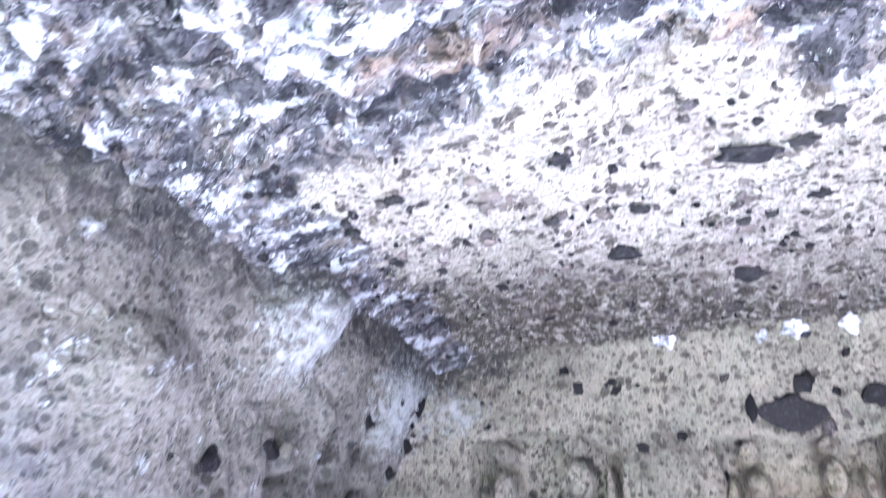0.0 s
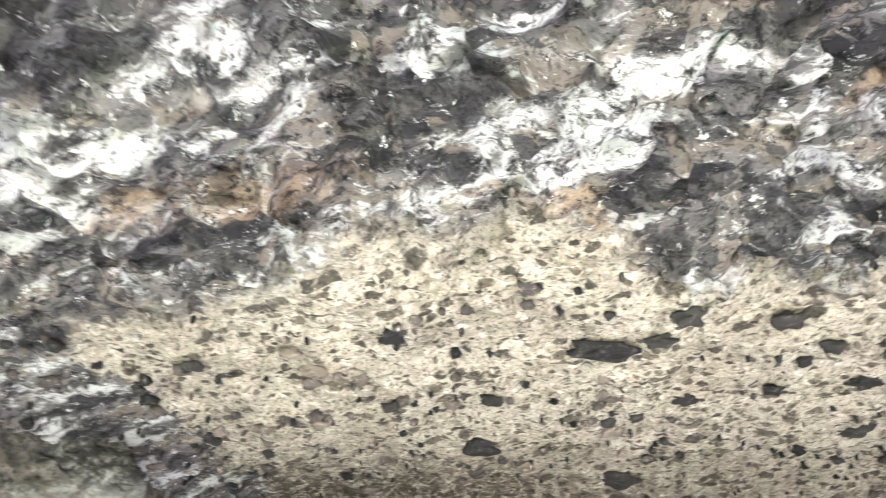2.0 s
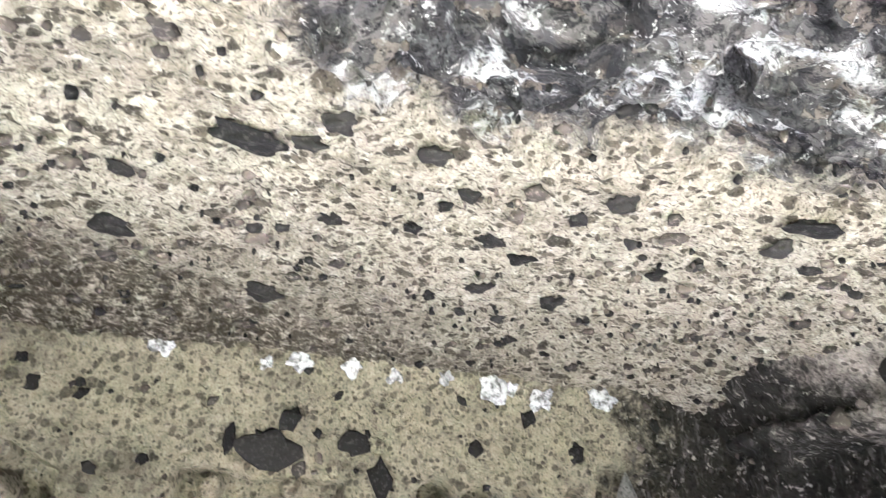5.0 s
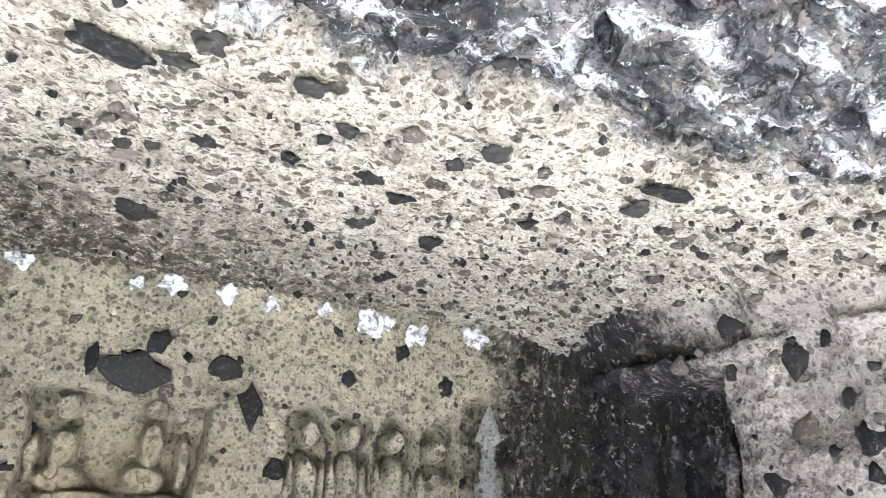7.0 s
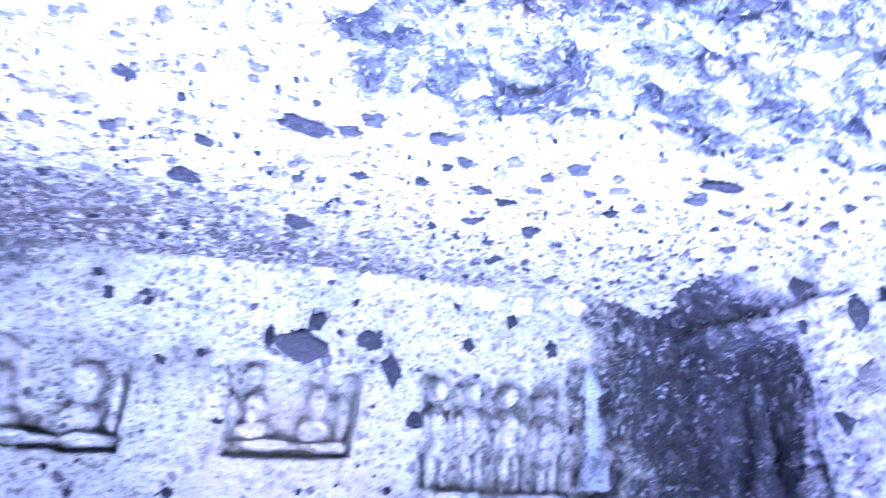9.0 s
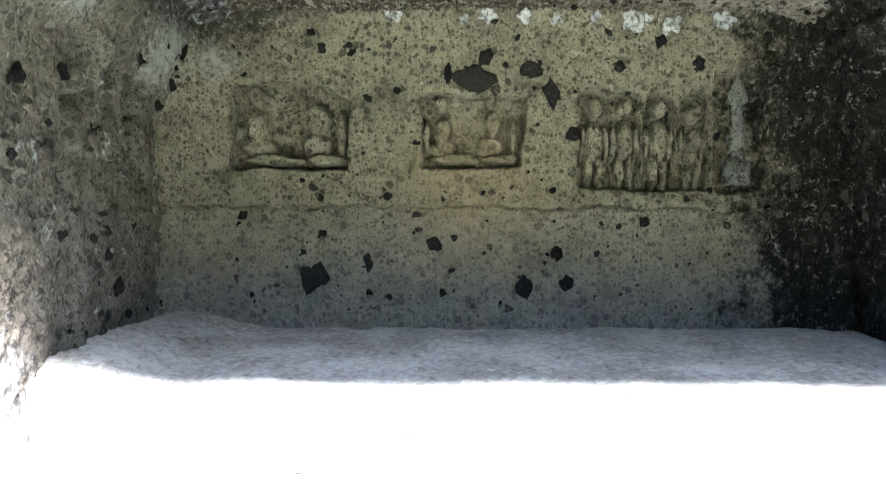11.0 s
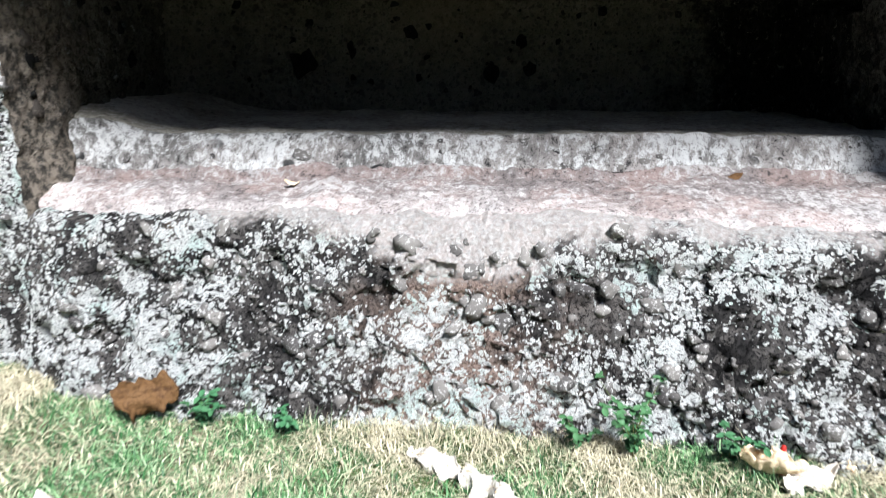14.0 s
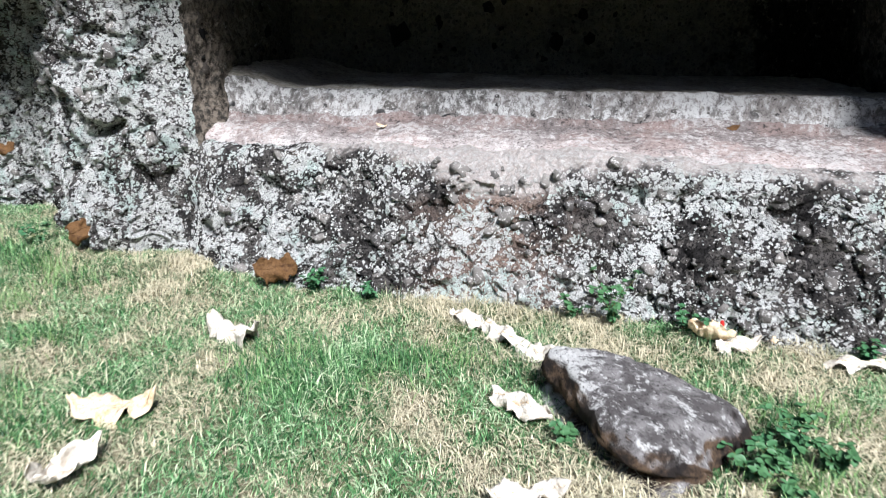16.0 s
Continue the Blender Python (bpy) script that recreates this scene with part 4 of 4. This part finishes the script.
# ---- fallen leaves ----
def dry_leaf(x, y, z, length, width, turn, curl, mat, label, seed, tilt=0.0, lobes=3.0, group="fallen leaves"):
    """A curled dry leaf with a wavy edge and a raised midrib."""
    nu, nv = 26, 12
    def where(u, v):
        s = 2 * v - 1
        k = math.sin(math.pi * min(1, 0.06 + 0.94 * u)) ** 0.6 * (0.66 + 0.36 * abs(math.sin(lobes * math.pi * u + 0.4 * seed + 0.3 * s)) + 0.3 * noise.noise(Vector((u * 8, s * 2, seed))))
        px, py = (u - 0.5) * length, s * width * 0.5 * k
        bend = curl * (s * s * 0.5 * width * k + (u - 0.5) ** 2 * length * 0.9 * math.sin(seed * 3 + 1))
        wave = 0.16 * width * math.sin(4 * u * math.pi + seed * 2 + 3 * s) * abs(s) ** 1.5 + 0.12 * width * abs(s)
        p = Vector((px, py * (1 - 0.25 * abs(curl) * abs(s)), bend + wave))
        return p + noise.noise_vector(p * 16 + Vector((seed, 0, 0))) * 0.024 + noise.noise_vector(p * 42 + Vector((seed, 3, 0))) * 0.008
    name = "dry_leaf"
    ob = new(name, mesh_from(name, *sheet_data(where, nu, nv), mat))
    solid = ob.modifiers.new("thickness", "SOLIDIFY")
    solid.thickness = 0.0016
    ob.matrix_world = pose(x, y, z, tilt, 0, turn)
    line = [where(i / 20, 0.5) + Vector((0, 0, 0.002)) for i in range(21)]
    rib_v, rib_f = [], []
    for i, p in enumerate(line):
        r = 0.0022 * (1.2 - i / 20)
        for k in range(5):
            a = 2 * math.pi * k / 5
            rib_v.append(p + Vector((0, r * math.cos(a), r * math.sin(a))))
    for i in range(20):
        for k in range(5):
            rib_f.append((i * 5 + k, i * 5 + (k + 1) % 5, i * 5 + 5 + (k + 1) % 5, i * 5 + 5 + k))
    part("midrib", mesh_from("midrib", rib_v, rib_f, LEAF_BROWN if mat is LEAF_BROWN else LEAF_TAN), ob)
    return tagged(ob, label, "leaf", group)


dry_leaf(-0.88, -1.37, 0.055, 0.3, 0.2, 14, -0.9, LEAF_TAN, "curled tan dry leaf lying on the grass", 1.0)
dry_leaf(-0.8, -1.72, 0.06, 0.24, 0.1, 78, 0.8, LEAF_PALE, "folded pale dry leaf lying on the grass", 2.2, 25)
dry_leaf(-0.74, -0.75, 0.06, 0.28, 0.2, -20, -1.1, LEAF_PALE, "bleached white dry leaf with pointed edges on the grass", 3.1, 12)
dry_leaf(0.22, -0.42, 0.055, 0.22, 0.11, -38, -0.8, LEAF_PALE, "bleached wavy dry leaf on the grass", 4.0, 18)
dry_leaf(0.37, -0.56, 0.06, 0.2, 0.13, -50, -0.8, LEAF_PALE, "bleached dry leaf crumpled on the grass", 5.9, 15, 2.0)
dry_leaf(0.52, -0.7, 0.06, 0.26, 0.12, -32, -0.8, LEAF_PALE, "long bleached dry leaf touching the boulder", 5.2, 15, 2.0)
dry_leaf(0.5, -1.12, 0.06, 0.25, 0.11, -32, -0.5, LEAF_PALE, "pale cupped dry leaf beside the boulder", 6.1, 25, 1.0)
dry_leaf(0.55, -1.58, 0.05, 0.24, 0.13, 15, -0.8, LEAF_PALE, "pale dry leaf half sunk in the grass", 7.3, 5)
dry_leaf(1.25, -0.46, 0.05, 0.18, 0.08, -15, 1.4, LEAF_TAN, "rolled orange-brown dry leaf near the rock foot", 8.2, 0, 1.0)
dry_leaf(1.36, -0.48, 0.055, 0.2, 0.14, 25, -0.9, LEAF_PALE, "pale peeling dry leaf near the rock foot", 9.0, 15)
dry_leaf(1.8, -0.55, 0.05, 0.28, 0.1, -5, -1.0, LEAF_PALE, "long pale dry leaf lying in the weeds", 10.4, 5, 1.0)
dry_leaf(1.52, -0.42, 0.05, 0.06, 0.035, 70, -0.4, LEAF_TAN, "small tan dry leaf on the grass", 10.9, 20, 1.0)
dry_leaf(-0.82, -0.12, 0.1, 0.22, 0.2, 20, -0.35, LEAF_BROWN, "brown dry leaf leaning on the rock foot", 13.6, 55, 0.5)
dry_leaf(-2.06, 0.12, 0.19, 0.24, 0.2, 80, -0.6, LEAF_BROWN, "red-brown dry leaf standing against the pillar", 12.6, 55, 1.0)
dry_leaf(-2.9, 0.5, 0.55, 0.22, 0.11, 10, -0.6, LEAF_BROWN, "red-brown dry leaf caught on the rock", 13.6, 50, 1.0)
dry_leaf(1.48, 0.62, 0.775, 0.07, 0.045, 30, -1.2, LEAF_BROWN, "small curled brown leaf on the stone ledge", 14.5, 20, 1.0)
dry_leaf(-0.42, 0.52, 0.75, 0.05, 0.03, 10, -1.0, LEAF_TAN, "tiny orange leaf on the stone ledge", 15.5, 10, 1.0)


def red_stick():
    verts, faces = [], []
    for i in range(7):
        for k in range(8):
            a = 2 * math.pi * k / 8
            r = 0.009 * (1.0 - 0.25 * (i == 6)) + 0.0015 * (i % 2)
            verts.append((r * math.cos(a), r * math.sin(a), 0.11 * i / 6))
    for i in range(6):
        for k in range(8):
            faces.append((i * 8 + k, i * 8 + (k + 1) % 8, i * 8 + 8 + (k + 1) % 8, i * 8 + 8 + k))
    faces.append([48 + k for k in range(8)])
    return mesh_from("stick", verts, faces, RED)


stick = new("stick", red_stick())
stick.matrix_world = pose(1.31, -0.4, 0.0, 6, -4, 0)
tagged(stick, "short red stick standing upright in the grass", "stick")


# ---- weeds ----
def weed_leaf_mesh():
    def where(u, v):
        s = 2 * v - 1
        k = math.sin(math.pi * u) ** 0.7
        return Vector((u * 0.028, s * 0.0095 * k, 0.004 * s * s - 0.012 * u * u))
    return mesh_from("leaf", *sheet_data(where, 5, 2), WEED_LEAF)


WEED = weed_leaf_mesh()


def weed(x, y, size, stems, seed, label):
    rnd = random.Random(seed)
    root = new("weed_plant")
    root.matrix_world = pose(x, y, ground_z(x, y), 0, 0, 0)
    for _ in range(stems):
        way, lean = rnd.uniform(0, 2 * math.pi), rnd.uniform(0.2, 0.9)
        high = size * rnd.uniform(0.6, 1.0)
        path = [Vector((lean * high * k * k * math.cos(way), lean * high * k * k * math.sin(way), high * k)) for k in (0, 0.25, 0.5, 0.75, 1.0)]
        verts, faces = [], []
        for i, p in enumerate(path):
            for k in range(4):
                a = math.pi / 2 * k
                verts.append(p + Vector((math.cos(a), math.sin(a), 0)) * 0.0018 * (1.2 - 0.2 * i))
        for i in range(4):
            for k in range(4):
                faces.append((i * 4 + k, i * 4 + (k + 1) % 4, i * 4 + 4 + (k + 1) % 4, i * 4 + 4 + k))
        part("stem", mesh_from("stem", verts, faces, STALK), root)
        for i in range(1, 5):
            for _ in range(4 if i < 4 else 5):
                s = rnd.uniform(0.7, 1.25)
                m = Matrix.Translation(path[i]) @ pose(0, 0, 0, rnd.uniform(-25, 25), rnd.uniform(-45, 15), rnd.uniform(0, 360)) @ Matrix.Diagonal((s, s, s, 1))
                part("leaf", WEED, root, m)
    return tagged(root, label, "weed", "weeds at the rock foot")


weed(0.86, -0.33, 0.24, 9, 1, "leafy green weed growing at the foot of the rock")
weed(0.68, -0.3, 0.12, 4, 2, "small green weed growing at the foot of the rock")
weed(1.38, -1.18, 0.13, 9, 3, "leafy green weed spreading beside the boulder")
weed(1.2, -1.36, 0.1, 6, 9, "low green weed in front of the boulder")
weed(-0.62, -0.13, 0.13, 8, 4, "small green weed beside a brown dry leaf")
weed(-0.3, -0.17, 0.09, 4, 5, "small green weed growing at the foot of the rock")
weed(1.85, -0.47, 0.09, 6, 6, "low green weed beside a long dry leaf")
weed(1.16, -0.36, 0.16, 6, 7, "small green weed growing at the foot of the rock")
weed(0.66, -1.27, 0.07, 5, 8, "low green weed against the boulder")
weed(1.46, -1.28, 0.11, 9, 11, "leafy green weed spreading beside the boulder")
weed(1.3, -1.3, 0.12, 7, 12, "leafy green weed spreading beside the boulder")
weed(1.3, -1.44, 0.07, 6, 13, "low green weed in front of the boulder")
weed(-2.4, 0.1, 0.14, 6, 10, "leafy green weed at the foot of the pillar")


def tufts(name, spots, blades, wide, spread, mat, seed):
    """Clumps of bent grass blades at (x, y, height), joined as one stretch of growth."""
    rnd = random.Random(seed)
    verts, faces = [], []
    for x, y, high in spots:
        for _ in range(blades):
            way, lean, h = rnd.uniform(0, 2 * math.pi), rnd.uniform(0.2, 1.3), high * rnd.uniform(0.5, 1)
            d, s = Vector((math.cos(way), math.sin(way), 0)), Vector((-math.sin(way), math.cos(way), 0)) * wide
            base = len(verts)
            o = Vector((x + rnd.gauss(0, spread), y + rnd.gauss(0, spread * 0.6), 0))
            o.z = ground_z(o.x, o.y) - 0.004
            for k in range(5):
                f = k / 4
                p = o + d * h * lean * f * f + Vector((0, 0, h * (f - 0.35 * lean * f * f)))
                verts.extend([p + s * (1.05 - f), p - s * (1.05 - f)])
            faces.extend([(base + 2 * k, base + 2 * k + 1, base + 2 * k + 3, base + 2 * k + 2) for k in range(4)])
    return new(name, mesh_from(name, verts, faces, mat))


FOOT_TUFTS = ((0.2, -0.25, 0.16), (0.05, -0.22, 0.12), (-0.2, -0.19, 0.14), (-0.05, -0.21, 0.12), (1.25, -0.45, 0.2), (0.4, -0.27, 0.12), (0.6, -0.30, 0.1),
              (-0.45, -0.15, 0.13), (1.0, -0.40, 0.12), (1.7, -0.40, 0.14), (-1.3, -0.03, 0.1), (-2.7, 0.18, 0.2), (-2.3, 0.03, 0.17), (-1.0, -0.10, 0.1))
tagged(tufts("long_grass", FOOT_TUFTS, 40, 0.0016, 0.04, GRASS, 3), "thin long grass growing along the foot of the rock", "grass", kind="stuff")
LUSH_SPOTS = ((-0.4, -0.85, 0.12), (-0.2, -0.98, 0.12), (-0.5, -1.0, 0.11), (-0.05, -0.85, 0.12), (-0.3, -1.12, 0.11), (-2.2, -0.15, 0.13), (-1.9, -0.3, 0.11),
              (-2.6, -0.05, 0.14), (-1.6, -0.9, 0.1), (-1.25, -1.5, 0.1), (0.2, -0.75, 0.09), (-1.5, -1.35, 0.1), (-2.0, -0.6, 0.1), (1.5, -0.95, 0.1), (1.35, -1.35, 0.1))
tagged(tufts("lush_grass", LUSH_SPOTS, 300, 0.003, 0.11, LUSH, 4), "lush dark green clumps of broad grass on the lawn", "grass", kind="stuff")


# ---- worn carvings in the chamber ----
def lump_mesh(name, blobs, mat, seed):
    """One worn carved mass of rounded swellings (x, z, half width, bulge, half height) on a common ground."""
    x0, x1 = min(b[0] - b[2] for b in blobs) - 0.01, max(b[0] + b[2] for b in blobs) + 0.01
    z0, z1 = min(b[1] - b[4] for b in blobs) - 0.01, max(b[1] + b[4] for b in blobs) + 0.01
    def where(u, v):
        p = Vector((x0 + u * (x1 - x0), 0, z0 + v * (z1 - z0)))
        q = p + noise.noise_vector(p * 14 + Vector((seed, 0, 0))) * 0.014
        h = 0.0
        for x, z, a, b, c in blobs:
            k = 1 - ((q.x - x) / (0.92 * a)) ** 2 - ((q.z - z) / (0.94 * c)) ** 2
            if k > 0:
                h = max(h, 1.1 * b * min(1.0, 1.7 * k) ** 0.42)
        return Vector((p.x, 0.06 - 1.35 * h - 0.005 * noise.noise(p * 45), p.z))
    return mesh_from(name, *sheet_data(where, int((x1 - x0) / 0.005), int((z1 - z0) / 0.005)), mat)


def worn_pillar(x, y, z, s, seed, mat, turn=0, name="carved_figure"):
    blobs = ((-0.028, 0.08, 0.028, 0.065, 0.13), (0.03, 0.08, 0.026, 0.06, 0.13), (0, 0.25, 0.056, 0.08, 0.12), (-0.062, 0.24, 0.02, 0.06, 0.11), (0.062, 0.24, 0.02, 0.06, 0.11), (0, 0.42, 0.045, 0.085, 0.055))
    ob = new(name, lump_mesh(name, blobs, mat, seed))
    ob.matrix_world = pose(x, y, z, 0, 0, turn) @ Matrix.Diagonal((s, s, s, 1))
    return tagged(ob, "worn upright carved form standing in a shallow stone recess", "relief", "carved forms in the recesses")


for k, fx in enumerate((0.92, 1.1, 1.3, 1.5)):
    worn_pillar(fx, BACK + 0.07, 1.64 + UP, 1.08 - 0.06 * (k == 3), k * 3.1, BACK_ROCK)
for k, fy in enumerate((1.15, 1.45, 1.75)):
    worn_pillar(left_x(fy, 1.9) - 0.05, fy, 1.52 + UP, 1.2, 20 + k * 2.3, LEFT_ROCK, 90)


def worn_group(x, y, z, s, blobs, seed, label, mat, turn=0):
    ob = new("carved_relief", lump_mesh("carved_relief", blobs, mat, seed))
    ob.matrix_world = pose(x, y, z, 0, 0, turn) @ Matrix.Diagonal((s, s, s, 1))
    return tagged(ob, label, "relief", "carved panels")


PANEL = ((-0.17, 0.2, 0.06, 0.09, 0.09), (-0.17, 0.1, 0.1, 0.08, 0.06), (-0.1, 0.035, 0.16, 0.1, 0.035), (0.13, 0.24, 0.06, 0.09, 0.1),
         (0.12, 0.11, 0.09, 0.08, 0.07), (0.18, 0.035, 0.12, 0.1, 0.035), (0.25, 0.17, 0.028, 0.07, 0.13), (-0.18, 0.36, 0.05, 0.09, 0.052), (0.12, 0.38, 0.052, 0.09, 0.05), (-0.27, 0.17, 0.025, 0.06, 0.11))
worn_group(0.2, BACK + 0.08, 1.765 + UP, 0.98, PANEL, 3.0, "worn rounded carving inside a square stone niche", BACK_ROCK)
worn_group(-0.85, BACK + 0.07, 1.75 + UP, 1.15, PANEL, 8.0, "worn rounded carving in a shallow wall panel", BACK_ROCK)
worn_group(right_x(2.1) + 0.1, 0.56, 1.88 + UP, 0.85, PANEL, 14.0, "worn rounded carving in a side wall panel", SIDE_ROCK, -90)


def spire_mesh(seed, rock):
    """A small tapering finial on a square base: rings under a pointed cap."""
    line = ((0.075, 0.0), (0.075, 0.14), (0.05, 0.15), (0.055, 0.2), (0.04, 0.22), (0.06, 0.25), (0.06, 0.29), (0.035, 0.31), (0.045, 0.34), (0.03, 0.36), (0.042, 0.39), (0.028, 0.41),
            (0.038, 0.44), (0.03, 0.46), (0.065, 0.49), (0.05, 0.54), (0.02, 0.61), (0.002, 0.65))
    verts, faces = [], []
    n = 14
    for r, z in line:
        for k in range(n):
            a = 2 * math.pi * k / n
            q = 1 / max(abs(math.cos(a)), abs(math.sin(a))) if z < 0.145 else 1
            p = Vector((r * q * math.cos(a), 0.7 * r * q * math.sin(a), z))
            verts.append(p + noise.noise_vector(p * 22 + Vector((seed, 1, 0))) * 0.007)
    for i in range(len(line) - 1):
        for k in range(n):
            faces.append((i * n + k, i * n + (k + 1) % n, (i + 1) * n + (k + 1) % n, (i + 1) * n + k))
    return mesh_from("carved_finial", verts, faces, rock)


for fx, fy, turn, s in ((1.73, BACK - 0.015, 0, 0.98), (right_x(1.9) + 0.06, 1.74, -90, 0.95), (right_x(1.9) + 0.07, 1.46, -90, 0.85)):
    ob = new("carved_finial", spire_mesh(fx + fy, SIDE_ROCK if turn else FINIAL_ROCK))
    ob.matrix_world = pose(fx, fy, (1.65 if turn == 0 else 1.62) + UP, 0, 0, turn) @ Matrix.Diagonal((s, s, s, 1))
    tagged(ob, "slender carved stone finial with rings and a pointed cap", "relief", "carved finials")


# ---- pieces set in the rock ----
CLASTS = [pebble_mesh("stone", k, DARK_CLAST if k % 3 else MIXED_CLAST, 2, 0.9) for k in range(9)]
LUMPS = [pebble_mesh("stone", k + 20, FACE_CLAST, 2, 0.8) for k in range(9)]
CRUSTS = [pebble_mesh("lichen_spot", k + 40, WHITE_CRUST, 3, 1.1) for k in range(5)]


def set_in(parent, name, me, at, size, turn, ry=0, rx=0):
    return part(name, me, parent, Matrix.Translation(at) @ pose(0, 0, 0, rx, ry, turn) @ Matrix.Diagonal((*size, 1)))


rnd = random.Random(11)
BACK_STONES = ((0.2, 2.26, 0.23, 0.13, 8), (0.67, 2.17, 0.08, 0.15, -20), (0.27, 2.38, 0.09, 0.09, 30), (0.06, 2.29, 0.05, 0.1, 5), (0.79, 1.94, 0.07, 0.09, 0),
               (0.55, 2.31, 0.13, 0.1, 0), (1.33, 2.1, 0.12, 0.13, 0), (1.29, 2.47, 0.06, 0.07, 0), (1.5, 2.34, 0.08, 0.08, 0), (1.05, 2.33, 0.07, 0.06, 0),
               (-0.02, 1.3, 0.09, 0.1, 0), (0.7, 1.25, 0.07, 0.09, 0), (0.5, 1.05, 0.09, 0.12, 0), (-0.7, 1.1, 0.16, 0.16, 0), (0.75, 1.07, 0.1, 0.08, 0), (-0.4, 1.2, 0.06, 0.1, 0))
for k, (x, z, a, b, turn) in enumerate(BACK_STONES):
    z += UP
    set_in(wall_back, "stone", CLASTS[(k % 6) // 2 * 3 + 1 + k % 2], (x, BACK - 0.005 + carve_back(x, z), z), (a, 0.035, b), 0, turn)
for k in range(260):
    x, z = rnd.uniform(LEFT, RIGHT - 0.1), rnd.uniform(1.0, 2.7)
    s = 0.014 + 0.04 * rnd.random() ** 2.8
    set_in(wall_back, "stone", CLASTS[k % 9], (x, BACK - 0.002 + carve_back(x, z), z), (s * rnd.uniform(0.8, 1.3), 0.02, s * rnd.uniform(0.8, 1.4)), 0, rnd.uniform(-60, 60))
for k, (x, z, s) in enumerate(((-0.25, 2.62, 0.1), (0.15, 2.59, 0.06), (0.28, 2.61, 0.09), (0.5, 2.62, 0.09), (0.68, 2.6, 0.09), (1.12, 2.6, 0.13), (1.35, 2.56, 0.12), (1.64, 2.59, 0.12), (0.9, 2.61, 0.07), (1.2, 2.59, 0.07), (2.05, 2.66, 0.1))):
    z += UP
    set_in(wall_back, "lichen_spot", CRUSTS[k % 5], (x, BACK - 0.015 - 0.3 * smooth(2.6, 2.95, z) ** 2, z), (s * 0.8, 0.03, s * 0.9), 0, 40 * k)
for k in range(110):
    y, z = rnd.uniform(0.2, 2.2), rnd.uniform(1.1, 2.6)
    s = 0.025 + 0.07 * rnd.random() ** 2.5
    set_in(wall_right, "stone", CLASTS[k % 9], (right_x(z) + carve_right(y, z), y, z), (0.025, s * rnd.uniform(0.8, 1.4), s), 0, 0, rnd.uniform(-60, 60))
for k, (y, z, a, b) in enumerate(((1.06, 2.48, 0.1, 0.13), (1.06, 2.24, 0.1, 0.13), (1.24, 2.62, 0.1, 0.09), (0.45, 2.5, 0.09, 0.07))):
    set_in(wall_right, "stone", CLASTS[(k + 2) % 9], (right_x(z) + carve_right(y, z), y, z), (0.035, a, b), 0, 0, 20 * k)
for k in range(90):
    y, z = rnd.uniform(0.5, 2.2), rnd.uniform(1.0, 2.5)
    s = 0.02 + 0.07 * rnd.random() ** 2.5
    set_in(wall_left, "stone", CLASTS[k % 9], (left_x(y, z) + carve_left(y, z), y, z), (0.025, s * rnd.uniform(0.8, 1.4), s), 0, 0, rnd.uniform(-60, 60))

FACE_STONES = ((0.83, 0.66, 0.1, 0.09), (-0.63, 0.6, 0.13, 0.17), (0.6, 0.57, 0.15, 0.07), (1.05, 0.58, 0.14, 0.09), (-0.35, 0.6, 0.07, 0.09), (-0.4, 0.47, 0.1, 0.12),
               (0.45, 0.1, 0.14, 0.09), (1.55, 0.55, 0.12, 0.1), (0.3, 0.17, 0.08, 0.06))
for k, (x, z, a, b) in enumerate(FACE_STONES):
    set_in(wall_front, "stone", LUMPS[k % 9], face_at(x, z, 0.8) + Vector((0, 0.008, 0)), (a * 0.6, 0.035, b * 0.6), 0, 25 * k)
for k in range(280):
    x, z = rnd.uniform(LEFT + 0.1, 2.5), rnd.uniform(0.02, 0.64)
    s = 0.018 + 0.055 * rnd.random() ** 2.2
    set_in(wall_front, "stone", LUMPS[k % 9], face_at(x, z, 0.9) + Vector((0, 0.2 * s, 0)), (s * rnd.uniform(0.8, 1.5), s, s * rnd.uniform(0.7, 1.2)), rnd.uniform(-40, 40), rnd.uniform(-50, 50))
for k in range(120):
    x, z = rnd.uniform(-3.2, LEFT), rnd.uniform(0.05, 1.9)
    s = 0.02 + 0.06 * rnd.random() ** 2.2
    set_in(wall_pillar, "stone", LUMPS[k % 9], face_at(x, z, 1.1) + Vector((0, 0.2 * s, 0)), (s * rnd.uniform(0.8, 1.5), s, s * rnd.uniform(0.7, 1.4)), rnd.uniform(-40, 40), rnd.uniform(-50, 50))
for k in range(36):
    u, v = rnd.uniform(0.05, 0.98), rnd.uniform(0.1, 0.8)
    s = 0.02 + 0.05 * rnd.random() ** 2
    set_in(step, "stone", LUMPS[k % 9], step_where(u, v) + Vector((0, 0.008, 0)), (s * 1.2, 0.02, s), 0, rnd.uniform(-40, 40), -30)
